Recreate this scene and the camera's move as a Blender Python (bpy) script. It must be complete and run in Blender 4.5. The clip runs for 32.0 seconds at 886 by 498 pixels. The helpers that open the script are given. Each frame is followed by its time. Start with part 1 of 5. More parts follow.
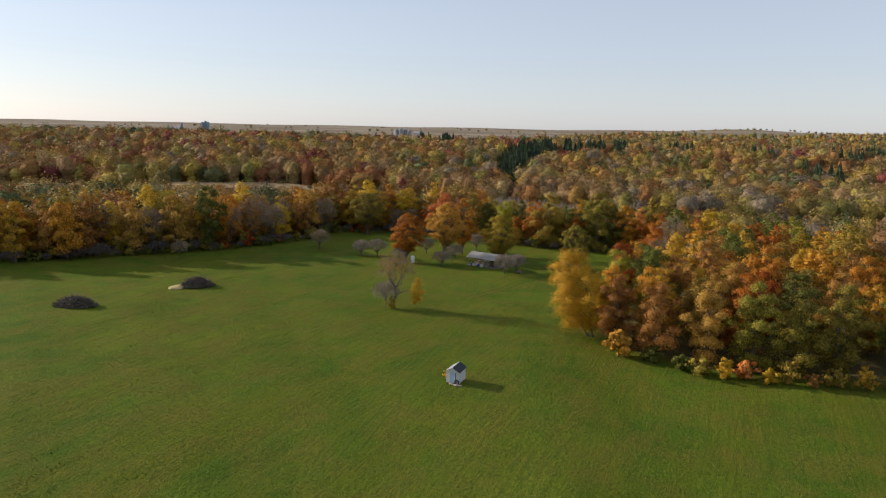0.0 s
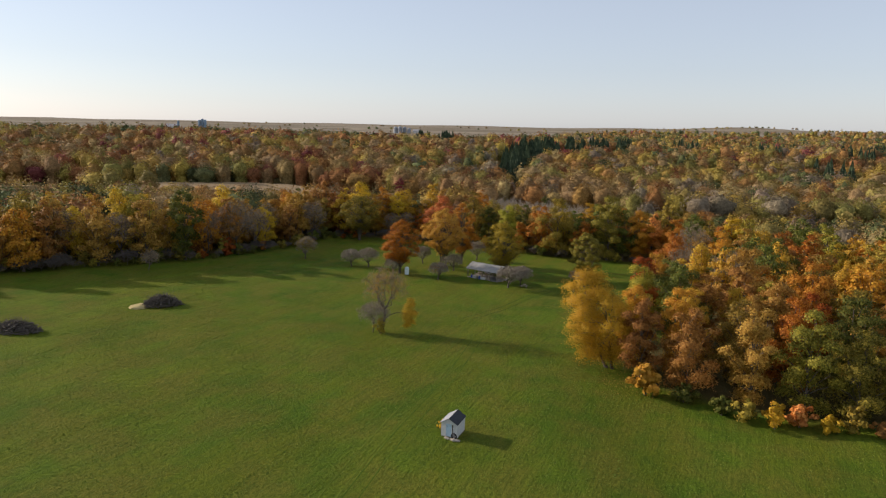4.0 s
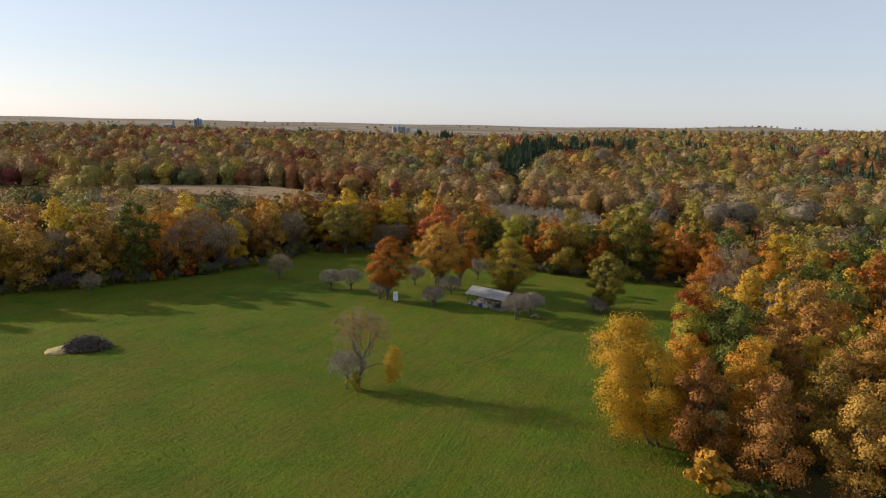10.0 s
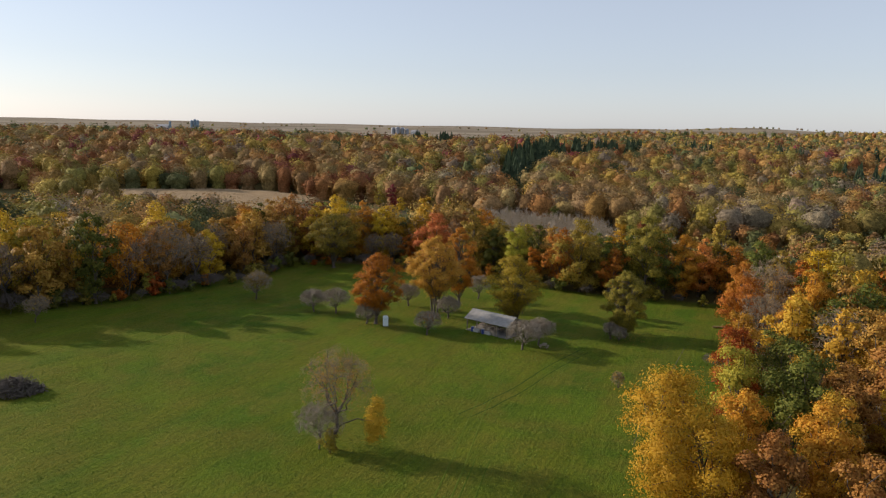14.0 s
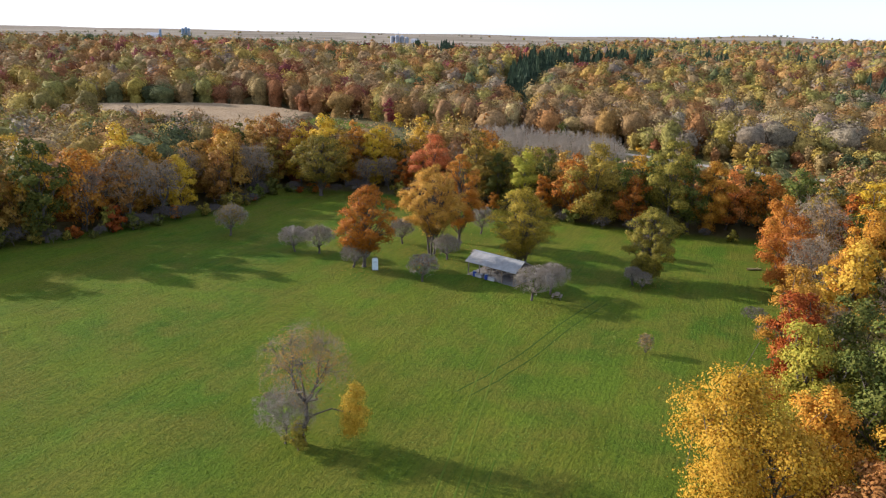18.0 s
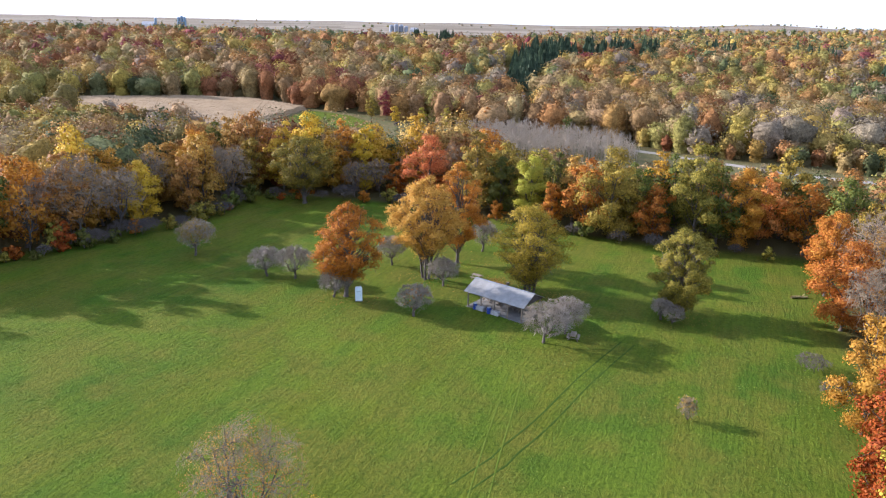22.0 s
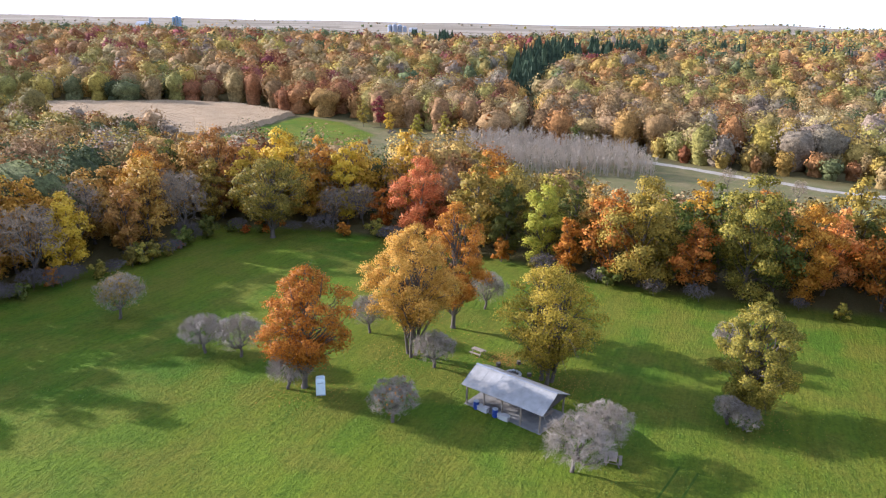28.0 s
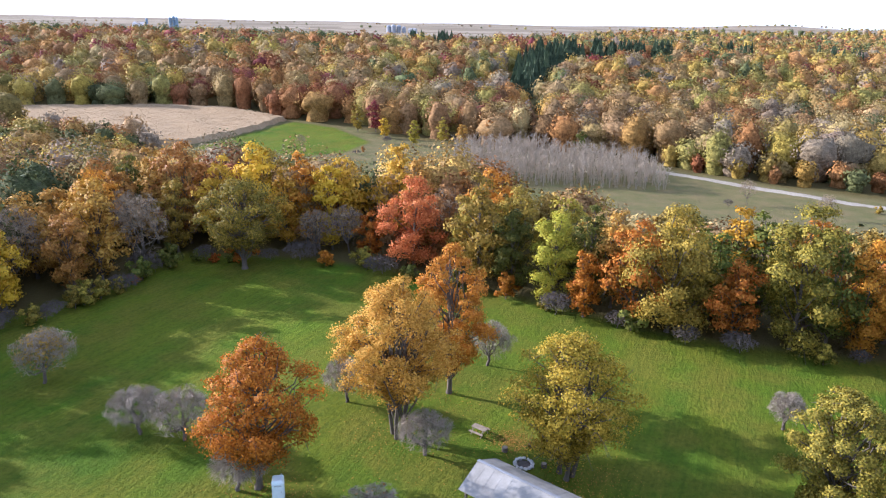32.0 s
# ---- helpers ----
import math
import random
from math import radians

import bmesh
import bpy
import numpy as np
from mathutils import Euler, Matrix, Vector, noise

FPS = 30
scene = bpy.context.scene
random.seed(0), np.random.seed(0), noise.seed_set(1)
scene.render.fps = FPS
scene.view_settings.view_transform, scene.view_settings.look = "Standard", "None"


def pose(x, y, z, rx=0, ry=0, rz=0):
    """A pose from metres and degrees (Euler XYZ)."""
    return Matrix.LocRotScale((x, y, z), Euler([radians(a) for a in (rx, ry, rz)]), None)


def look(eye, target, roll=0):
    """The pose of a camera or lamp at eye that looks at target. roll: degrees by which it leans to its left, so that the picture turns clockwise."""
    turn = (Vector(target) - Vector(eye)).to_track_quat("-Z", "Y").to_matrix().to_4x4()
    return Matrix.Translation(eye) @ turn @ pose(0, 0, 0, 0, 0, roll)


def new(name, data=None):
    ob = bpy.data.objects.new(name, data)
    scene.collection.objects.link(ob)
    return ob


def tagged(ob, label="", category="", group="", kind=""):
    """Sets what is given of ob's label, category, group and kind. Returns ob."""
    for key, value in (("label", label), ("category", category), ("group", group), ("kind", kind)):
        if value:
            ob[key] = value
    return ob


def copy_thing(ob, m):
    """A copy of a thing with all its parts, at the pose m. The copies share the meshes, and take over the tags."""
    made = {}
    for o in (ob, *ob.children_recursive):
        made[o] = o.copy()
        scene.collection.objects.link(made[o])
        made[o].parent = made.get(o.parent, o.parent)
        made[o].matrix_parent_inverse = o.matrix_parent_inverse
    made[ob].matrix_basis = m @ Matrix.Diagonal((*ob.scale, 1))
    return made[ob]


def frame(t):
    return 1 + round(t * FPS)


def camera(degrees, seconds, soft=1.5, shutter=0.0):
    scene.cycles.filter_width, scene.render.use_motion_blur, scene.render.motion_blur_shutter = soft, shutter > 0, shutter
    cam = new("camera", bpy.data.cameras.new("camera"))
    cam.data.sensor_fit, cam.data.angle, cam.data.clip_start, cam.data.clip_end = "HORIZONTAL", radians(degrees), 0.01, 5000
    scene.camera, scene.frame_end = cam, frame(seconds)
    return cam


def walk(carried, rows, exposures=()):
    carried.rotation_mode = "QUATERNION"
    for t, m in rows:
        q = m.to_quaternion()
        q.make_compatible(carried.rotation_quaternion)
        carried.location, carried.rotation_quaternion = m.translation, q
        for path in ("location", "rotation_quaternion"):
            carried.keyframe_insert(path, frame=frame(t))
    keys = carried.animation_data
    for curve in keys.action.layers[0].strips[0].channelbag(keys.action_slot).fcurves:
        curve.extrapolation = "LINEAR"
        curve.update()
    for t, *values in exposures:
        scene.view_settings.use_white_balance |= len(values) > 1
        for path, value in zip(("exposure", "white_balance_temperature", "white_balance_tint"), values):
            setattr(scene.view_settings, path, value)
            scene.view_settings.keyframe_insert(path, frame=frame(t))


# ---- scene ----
# ---- camera and path ----
cam = camera(65.0, 32.0, soft=1.2)


def aim(t, y, pitch):
    yaw, p = radians(1.91 - 0.08 * t / 32), radians(pitch)
    eye = Vector((-1.4, y, 38.27 + 0.01 * t))
    ahead = Vector((-math.sin(yaw) * math.cos(p), math.cos(yaw) * math.cos(p), math.sin(p)))
    return (t, look(eye, eye + ahead, 1.2))


PATH = [aim(*row) for row in (
    (0.0, -1.3, -9.96), (1.0, 3.3, -10.02), (2.0, 7.9, -10.06), (3.5, 14.82, -10.11), (6.0, 26.37, -10.15), (9.0, 40.23, -10.2),
    (11.0, 49.47, -10.14), (13.0, 58.68, -10.08), (14.6, 66.03, -10.08), (15.0, 67.87, -10.22), (15.5, 70.16, -10.87),
    (16.0, 72.45, -12.07), (16.5, 74.74, -13.42), (17.0, 77.02, -14.75), (17.5, 79.30, -16.07), (18.0, 81.58, -17.22),
    (18.5, 83.86, -18.02), (19.0, 86.13, -18.1), (21.0, 95.18, -18.07), (23.0, 104.17, -18.04), (25.5, 115.3, -18.06),
    (28.0, 126.3, -18.06), (30.0, 134.99, -18.05), (31.0, 139.3, -18.07), (32.0, 143.58, -18.02))]
walk(cam, PATH, exposures=((0.0, 0.12, 6450, 15), (16.2, 0.10, 6450, 15), (17.4, 0.5, 6100, 15), (18.7, 1.02, 5450, 19), (32.0, 1.38, 5300, 21)))

# ---- world and sun ----
SUN_EL, SUN_AZ = radians(21), radians(-73)      # azimuth from +y, clockwise
world = bpy.data.worlds.new("world")
scene.world = world
world.use_nodes = True
wn = world.node_tree.nodes
sky = wn.new("ShaderNodeTexSky")
sky.sky_type = "NISHITA"
sky.sun_disc = False
sky.sun_elevation, sky.sun_rotation = SUN_EL, SUN_AZ % (2 * math.pi)
sky.air_density, sky.dust_density, sky.ozone_density, sky.altitude = 1.0, 0.5, 2.0, 250
wn["Background"].inputs["Strength"].default_value = 0.12
hazy = wn.new("ShaderNodeHueSaturation")          # thin high haze: a paler sky
hazy.inputs["Saturation"].default_value = 0.7
world.node_tree.links.new(sky.outputs[0], hazy.inputs["Color"])
veil = wn.new("ShaderNodeMix")                    # thin even cloud veil
veil.data_type = "RGBA"
veil.inputs[0].default_value = 0.42
veil.inputs[7].default_value = (5.1, 5.75, 6.6, 1)
world.node_tree.links.new(hazy.outputs[0], veil.inputs[6])
world.node_tree.links.new(veil.outputs[2], wn["Background"].inputs["Color"])
lamp = bpy.data.lights.new("sun", "SUN")
lamp.energy, lamp.angle, lamp.color = 4.5, radians(0.6), (1.0, 0.90, 0.74)
sun_dir = Vector((math.sin(SUN_AZ) * math.cos(SUN_EL), math.cos(SUN_AZ) * math.cos(SUN_EL), math.sin(SUN_EL)))
sun = new("sun", lamp)
sun.matrix_world = look(sun_dir * 200, (0, 0, 0))


# ---- materials ----
class Nodes:
    """A node material with short calls."""

    def __init__(self, name):
        self.mat = bpy.data.materials.new(name)
        self.mat.use_nodes = True
        self.tree = self.mat.node_tree
        self.bsdf = self.tree.nodes["Principled BSDF"]
        self.out = self.tree.nodes["Material Output"]

    def add(self, kind, **inputs):
        node = self.tree.nodes.new("ShaderNode" + kind)
        for key, value in inputs.items():
            self.put(node, key.replace("_", " "), value)
        return node

    def put(self, node, key, value):
        socket = node.inputs[int(key) if key.isdigit() else key]
        if isinstance(value, bpy.types.NodeSocket):
            self.tree.links.new(value, socket)
        else:
            socket.default_value = value

    def noise(self, vector, scale, detail=4.0, rough=0.55):
        return self.add("TexNoise", Vector=vector, Scale=scale, Detail=detail, Roughness=rough).outputs["Fac"]

    def ramp(self, fac, stops):
        node = self.add("ValToRGB", Fac=fac)
        els = node.color_ramp.elements
        while len(els) < len(stops):
            els.new(0.5)
        for el, (at, colour) in zip(els, stops):
            el.position = at
            el.color = (*colour, 1) if not isinstance(colour, (int, float)) else (colour, colour, colour, 1)
        return node.outputs["Color"]

    def mix(self, fac, a, b, mode="MIX"):
        node = self.tree.nodes.new("ShaderNodeMix")
        node.data_type, node.blend_type = "RGBA", mode
        for socket, value in ((node.inputs[0], fac), (node.inputs[6], a), (node.inputs[7], b)):
            if isinstance(value, bpy.types.NodeSocket):
                self.tree.links.new(value, socket)
            elif isinstance(value, (int, float)):
                socket.default_value = value
            else:
                socket.default_value = (*value, 1)
        return node.outputs[2]

    def math(self, op, a, b=0.0):
        node = self.tree.nodes.new("ShaderNodeMath")
        node.operation = op
        for socket, value in zip(node.inputs, (a, b)):
            if isinstance(value, bpy.types.NodeSocket):
                self.tree.links.new(value, socket)
            else:
                socket.default_value = value
        return node.outputs[0]

    def bump(self, height, strength, distance):
        return self.add("Bump", Strength=strength, Distance=distance, Height=height).outputs[0]

    def done(self, colour, rough=0.8, normal=None, metal=0.0):
        self.put(self.bsdf, "Base Color", colour if isinstance(colour, bpy.types.NodeSocket) else (*colour, 1))
        self.put(self.bsdf, "Roughness", rough)
        self.put(self.bsdf, "Metallic", metal)
        if normal is not None:
            self.put(self.bsdf, "Normal", normal)
        return self.mat


def leaf_material(name, base, other, glow=0.28):
    """Leaves: hue varies from leaf to leaf and from tree to tree; thin, so part of the light comes through."""
    n = Nodes(name)
    isle = n.add("NewGeometry").outputs["Random Per Island"]
    per_tree = n.add("ObjectInfo").outputs["Random"]
    colour = n.mix(n.ramp(isle, ((0.25, 0.0), (0.85, 1.0))), base, other)
    shade = n.add("HueSaturation", Color=colour, Hue=n.math("ADD", n.math("MULTIPLY", per_tree, 0.03), 0.475),
                  Value=n.math("ADD", n.math("MULTIPLY", isle, 0.35), n.math("ADD", n.math("MULTIPLY", per_tree, 0.28), 0.48)))
    n.done(shade.outputs[0], 0.62)
    n.put(n.bsdf, "Specular IOR Level", 0.12)
    thin = n.add("BsdfTranslucent", Color=shade.outputs[0])
    both = n.add("MixShader", Fac=glow)
    n.tree.links.new(n.bsdf.outputs[0], both.inputs[1])
    n.tree.links.new(thin.outputs[0], both.inputs[2])
    n.tree.links.new(both.outputs[0], n.out.inputs["Surface"])
    return n.mat


def far_leaf_material(name, base, other, glow=0.12):
    """Leaves of trees that stand in one mass: hue varies from tree to tree, tone from clump to clump, with the shade
    between the leaves painted in as dark noise.
    """
    n = Nodes(name)
    pos = n.add("NewGeometry").outputs["Position"]
    tone = n.add("Attribute")
    tone.attribute_name = "tone"
    tone = tone.outputs["Fac"]
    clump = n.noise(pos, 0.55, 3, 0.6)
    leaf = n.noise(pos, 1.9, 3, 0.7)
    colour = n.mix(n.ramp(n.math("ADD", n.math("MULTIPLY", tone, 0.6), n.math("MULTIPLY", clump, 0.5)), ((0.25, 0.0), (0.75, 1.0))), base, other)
    # noise darkens the colour, painting in the shade between leaves and clumps
    gap_shade = n.math("MULTIPLY", n.ramp(clump, ((0.34, 0.60), (0.62, 1.12))), n.ramp(leaf, ((0.34, 0.55), (0.50, 0.95), (0.66, 1.2))))
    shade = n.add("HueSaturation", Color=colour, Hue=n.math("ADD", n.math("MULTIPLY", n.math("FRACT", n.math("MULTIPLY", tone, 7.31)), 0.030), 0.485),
                  Value=n.math("MULTIPLY", gap_shade, n.math("ADD", n.math("MULTIPLY", n.math("FRACT", n.math("MULTIPLY", tone, 3.7)), 0.38), 0.68)))
    n.done(shade.outputs[0], 0.7, n.bump(n.math("ADD", n.math("MULTIPLY", clump, 0.6), n.math("MULTIPLY", leaf, 0.4)), 0.9, 1.0))
    n.put(n.bsdf, "Specular IOR Level", 0.05)
    thin = n.add("BsdfTranslucent", Color=shade.outputs[0])
    both = n.add("MixShader", Fac=glow)
    n.tree.links.new(n.bsdf.outputs[0], both.inputs[1])
    n.tree.links.new(thin.outputs[0], both.inputs[2])
    n.tree.links.new(both.outputs[0], n.out.inputs["Surface"])
    return n.mat


LEAF = {
    "gold": leaf_material("leaf_gold", (0.62, 0.40, 0.030), (0.70, 0.45, 0.055)),
    "yellow": leaf_material("leaf_yellow", (0.74, 0.49, 0.025), (0.66, 0.45, 0.04)),
    "orange": leaf_material("leaf_orange", (0.60, 0.26, 0.026), (0.66, 0.35, 0.04)),
    "rust": leaf_material("leaf_rust", (0.40, 0.135, 0.014), (0.54, 0.22, 0.024)),
    "coral": leaf_material("leaf_coral", (0.72, 0.26, 0.060), (0.78, 0.35, 0.09)),
    "purple": leaf_material("leaf_purple", (0.230, 0.045, 0.045), (0.322, 0.085, 0.06)),
    "green": leaf_material("leaf_green", (0.120, 0.150, 0.026), (0.205, 0.205, 0.036)),
    "olive": leaf_material("leaf_olive", (0.35, 0.28, 0.04), (0.48, 0.36, 0.05)),
    "moss": leaf_material("leaf_moss", (0.24, 0.225, 0.034), (0.42, 0.34, 0.045)),
    "lime": leaf_material("leaf_lime", (0.40, 0.39, 0.040), (0.52, 0.43, 0.05)),
    # maple and ash: extra light put into colour and glow, offsetting crown self-shadow
    "maple": leaf_material("leaf_maple_bright", (0.80, 0.54, 0.055), (0.88, 0.63, 0.10), 0.36),
    "ash": leaf_material("leaf_ash_bright", (0.44, 0.38, 0.035), (0.62, 0.49, 0.05), 0.36),
    "brown": leaf_material("leaf_brown", (0.46, 0.25, 0.048), (0.55, 0.325, 0.065)),
    "grey": leaf_material("leaf_grey", (0.23, 0.185, 0.125), (0.30, 0.245, 0.165), 0.3),
    # far tones: muted, greyed copies of the leaves, distance haze put into them
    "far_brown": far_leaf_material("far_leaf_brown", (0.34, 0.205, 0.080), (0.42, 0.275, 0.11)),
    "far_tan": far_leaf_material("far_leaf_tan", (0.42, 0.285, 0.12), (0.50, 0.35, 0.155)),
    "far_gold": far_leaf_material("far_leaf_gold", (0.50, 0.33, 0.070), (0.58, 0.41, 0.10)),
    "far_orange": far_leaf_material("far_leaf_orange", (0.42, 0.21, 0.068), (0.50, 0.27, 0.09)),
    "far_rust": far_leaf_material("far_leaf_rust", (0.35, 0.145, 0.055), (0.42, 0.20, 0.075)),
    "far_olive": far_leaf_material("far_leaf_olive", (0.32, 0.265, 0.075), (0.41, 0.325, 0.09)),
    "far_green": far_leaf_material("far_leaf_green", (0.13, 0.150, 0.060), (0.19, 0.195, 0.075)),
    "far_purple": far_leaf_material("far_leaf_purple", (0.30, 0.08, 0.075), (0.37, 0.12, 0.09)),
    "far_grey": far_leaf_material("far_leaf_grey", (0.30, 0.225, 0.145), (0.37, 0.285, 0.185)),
    "pine": leaf_material("needle_green", (0.070, 0.108, 0.058), (0.100, 0.142, 0.072), 0.1),
}


def blade_material():
    n = Nodes("grass_blades")
    isle = n.add("NewGeometry").outputs["Random Per Island"]
    return n.done(n.ramp(isle, ((0.0, (0.075, 0.135, 0.008)), (0.6, (0.11, 0.155, 0.009)), (1.0, (0.17, 0.17, 0.02)))), 0.95)


BLADE = blade_material()



def bark_material(name, a, b):
    n = Nodes(name)
    pos = n.add("NewGeometry").outputs["Position"]
    grain = n.noise(n.add("Mapping", Vector=pos, Scale=(6, 6, 1.2)).outputs[0], 2.0, 6)
    return n.done(n.mix(grain, a, b), 0.9, n.bump(grain, 0.7, 0.05))


BARK = bark_material("bark", (0.06, 0.048, 0.036), (0.15, 0.12, 0.09))
TWIG = bark_material("grey_twigs", (0.19, 0.155, 0.115), (0.345, 0.285, 0.215))
TWIG_PALE = bark_material("pale_twigs", (0.30, 0.24, 0.17), (0.44, 0.36, 0.265))
TWIG_DARK = bark_material("brown_twigs", (0.185, 0.135, 0.08), (0.335, 0.25, 0.155))

THICKET = bark_material("dark_brush", (0.065, 0.05, 0.042), (0.15, 0.12, 0.10))


def ground_material():
    n = Nodes("meadow_ground")
    pos = n.add("NewGeometry").outputs["Position"]
    big = n.noise(pos, 0.022, 3)
    mid = n.noise(pos, 0.16, 4)
    tuft = n.noise(pos, 2.1, 6, 0.7)
    turned = n.add("Mapping", Vector=pos, Rotation=(0, 0, radians(-68))).outputs[0]
    streak = n.noise(n.add("Mapping", Vector=turned, Scale=(0.13, 1.9, 1)).outputs[0], 1.0, 5, 0.65)
    comb = n.noise(n.add("Mapping", Vector=turned, Scale=(1.1, 2.9, 1)).outputs[0], 1.0, 5, 0.7)
    swath = n.noise(n.add("Mapping", Vector=turned, Scale=(0.012, 0.16, 1)).outputs[0], 1.0, 3, 0.5)
    grass = n.ramp(big, ((0.32, (0.065, 0.124, 0.0087)), (0.68, (0.150, 0.176, 0.0148))))
    patch = n.noise(pos, 0.075, 4, 0.6)
    grass = n.mix(n.math("MULTIPLY", n.ramp(patch, ((0.40, 1.0), (0.55, 0.0))), 0.45), grass, (0.045, 0.091, 0.0087))
    grass = n.mix(n.math("MULTIPLY", n.ramp(swath, ((0.45, 0.0), (0.62, 1.0))), 0.6), grass, (0.132, 0.132, 0.0104))
    grass = n.mix(n.math("MULTIPLY", n.ramp(mid, ((0.42, 0.0), (0.62, 1.0))), 0.68), grass, (0.150, 0.132, 0.0191))
    grass = n.mix(n.math("MULTIPLY", n.ramp(streak, ((0.46, 0.0), (0.66, 1.0))), 0.34), grass, (0.039, 0.070, 0.0070))
    grass = n.mix(n.math("MULTIPLY", n.ramp(comb, ((0.40, 1.0), (0.56, 0.0))), 0.26), grass, (0.039, 0.070, 0.0070))
    # dark colour in the tuft noise's hollows: shade between tufts painted in
    grass = n.mix(n.math("MULTIPLY", n.ramp(tuft, ((0.38, 1.0), (0.52, 0.0))), 0.42), grass, (0.035, 0.061, 0.0061))
    litter = n.mix(tuft, (0.06, 0.055, 0.02), (0.15, 0.115, 0.045))
    dry = n.mix(n.ramp(mid, ((0.35, 0.0), (0.7, 1.0))), (0.170, 0.135, 0.06), (0.100, 0.108, 0.034))
    dry = n.mix(n.math("MULTIPLY", tuft, 0.5), dry, (0.13, 0.105, 0.06))
    cells = n.add("TexVoronoi", Vector=n.add("Mapping", Vector=pos, Scale=(0.0035, 0.0014, 1)).outputs[0], Scale=1.0).outputs["Color"]
    farm = n.mix(n.add("SeparateColor", Color=cells).outputs[0], (0.29, 0.235, 0.165), (0.17, 0.135, 0.09))

    def zone(name, blur=0.25):
        fac = n.add("Attribute")
        fac.attribute_name = name
        return n.ramp(n.math("ADD", fac.outputs["Fac"], n.math("MULTIPLY", n.math("SUBTRACT", mid, 0.5), 0.5)), ((0.5 - blur, 0.0), (0.5 + blur, 1.0)))

    colour = n.mix(zone("lawn"), litter, grass)
    colour = n.mix(zone("dry"), colour, dry)
    colour = n.mix(zone("farm"), colour, farm)
    height = n.math("ADD", n.math("ADD", n.math("MULTIPLY", tuft, 0.8), n.math("MULTIPLY", streak, 0.35)), n.math("MULTIPLY", comb, 0.55))
    n.put(n.bsdf, "Specular IOR Level", 0.05)
    return n.done(colour, 0.9, n.bump(height, 1.0, 0.30))


def plain(name, a, b, scale, rough=0.7, metal=0.0, depth=0.01, stretch=(1, 1, 1)):
    """Two tones mixed by noise at two scales, with fine relief."""
    n = Nodes(name)
    pos = n.add("Mapping", Vector=n.add("TexCoord").outputs["Object"], Scale=stretch).outputs[0]
    fine = n.noise(pos, scale, 6, 0.65)
    broad = n.noise(pos, scale * 0.17, 3)
    fac = n.ramp(n.math("ADD", n.math("MULTIPLY", fine, 0.6), n.math("MULTIPLY", broad, 0.4)), ((0.36, 0.0), (0.64, 1.0)))
    if rough > 0.9:
        n.put(n.bsdf, "Specular IOR Level", 0.1)
    return n.done(n.mix(fac, a, b), rough, n.bump(fine, 0.5, depth), metal)


GROUND = ground_material()
GRAVEL = plain("gravel", (0.25, 0.215, 0.17), (0.36, 0.315, 0.255), 1.2, 0.95, depth=0.03)
CORN = plain("dry_corn", (0.27, 0.185, 0.10), (0.36, 0.255, 0.145), 0.7, 0.95, depth=0.2, stretch=(1, 1, 0.3))
TRACK_SOFT = plain("brushed_grass", (0.048, 0.090, 0.006), (0.085, 0.118, 0.009), 0.8, 0.95)
TRACK = plain("worn_grass", (0.030, 0.058, 0.005), (0.056, 0.086, 0.008), 0.8, 0.95)
TRACK_PALE = plain("flattened_grass", (0.075, 0.112, 0.008), (0.115, 0.137, 0.014), 0.8, 0.95)
PAINT_WHITE = plain("weathered_white_paint", (0.50, 0.49, 0.47), (0.64, 0.63, 0.60), 3, 0.7)
PAINT_BLUE = plain("pale_blue_paint", (0.33, 0.46, 0.56), (0.42, 0.55, 0.64), 3, 0.6)
SHINGLE_DARK = plain("dark_shingles", (0.018, 0.019, 0.024), (0.04, 0.042, 0.05), 5, 0.85)
SHINGLE_GREY = plain("grey_shingles", (0.24, 0.235, 0.24), (0.36, 0.355, 0.36), 5, 0.8)
# dark blotches paint the trees' dappled shade into the grey sheet
SHEET_METAL = plain("galvanised_sheet", (0.18, 0.168, 0.15), (0.32, 0.305, 0.28), 0.9, 0.65, 0.05)
TIMBER = plain("weathered_timber", (0.16, 0.125, 0.09), (0.30, 0.24, 0.18), 4, 0.85, stretch=(1, 1, 0.2))
TIMBER_DARK = plain("dark_timber", (0.04, 0.032, 0.026), (0.09, 0.07, 0.055), 4, 0.85)
CONCRETE = plain("concrete", (0.36, 0.345, 0.32), (0.50, 0.48, 0.45), 1.5, 0.9)
# concrete with the shade under the shelter roof put into its colour
SLAB = plain("shaded_concrete", (0.14, 0.13, 0.115), (0.24, 0.225, 0.20), 1.2, 0.9)
PLASTIC_WHITE = plain("white_plastic", (0.62, 0.72, 0.74), (0.74, 0.80, 0.81), 2, 0.45)
PLASTIC_GREY = plain("grey_plastic", (0.30, 0.33, 0.35), (0.38, 0.41, 0.43), 2, 0.5)
PLASTIC_BLUE = plain("blue_plastic", (0.02, 0.045, 0.22), (0.035, 0.07, 0.30), 2, 0.45)
SILO_BLUE = plain("blue_steel", (0.13, 0.20, 0.27), (0.19, 0.27, 0.34), 0.3, 0.4, 0.2)
STEEL = plain("grey_steel", (0.22, 0.23, 0.25), (0.32, 0.33, 0.35), 0.4, 0.45, 0.4)
RUBBER = plain("black_rubber", (0.02, 0.02, 0.02), (0.04, 0.04, 0.038), 4, 0.8)
STONE = plain("field_stone", (0.28, 0.23, 0.18), (0.46, 0.40, 0.32), 2, 0.9)
STRAW = plain("dry_straw", (0.34, 0.265, 0.11), (0.48, 0.385, 0.18), 3, 0.95, depth=0.05)


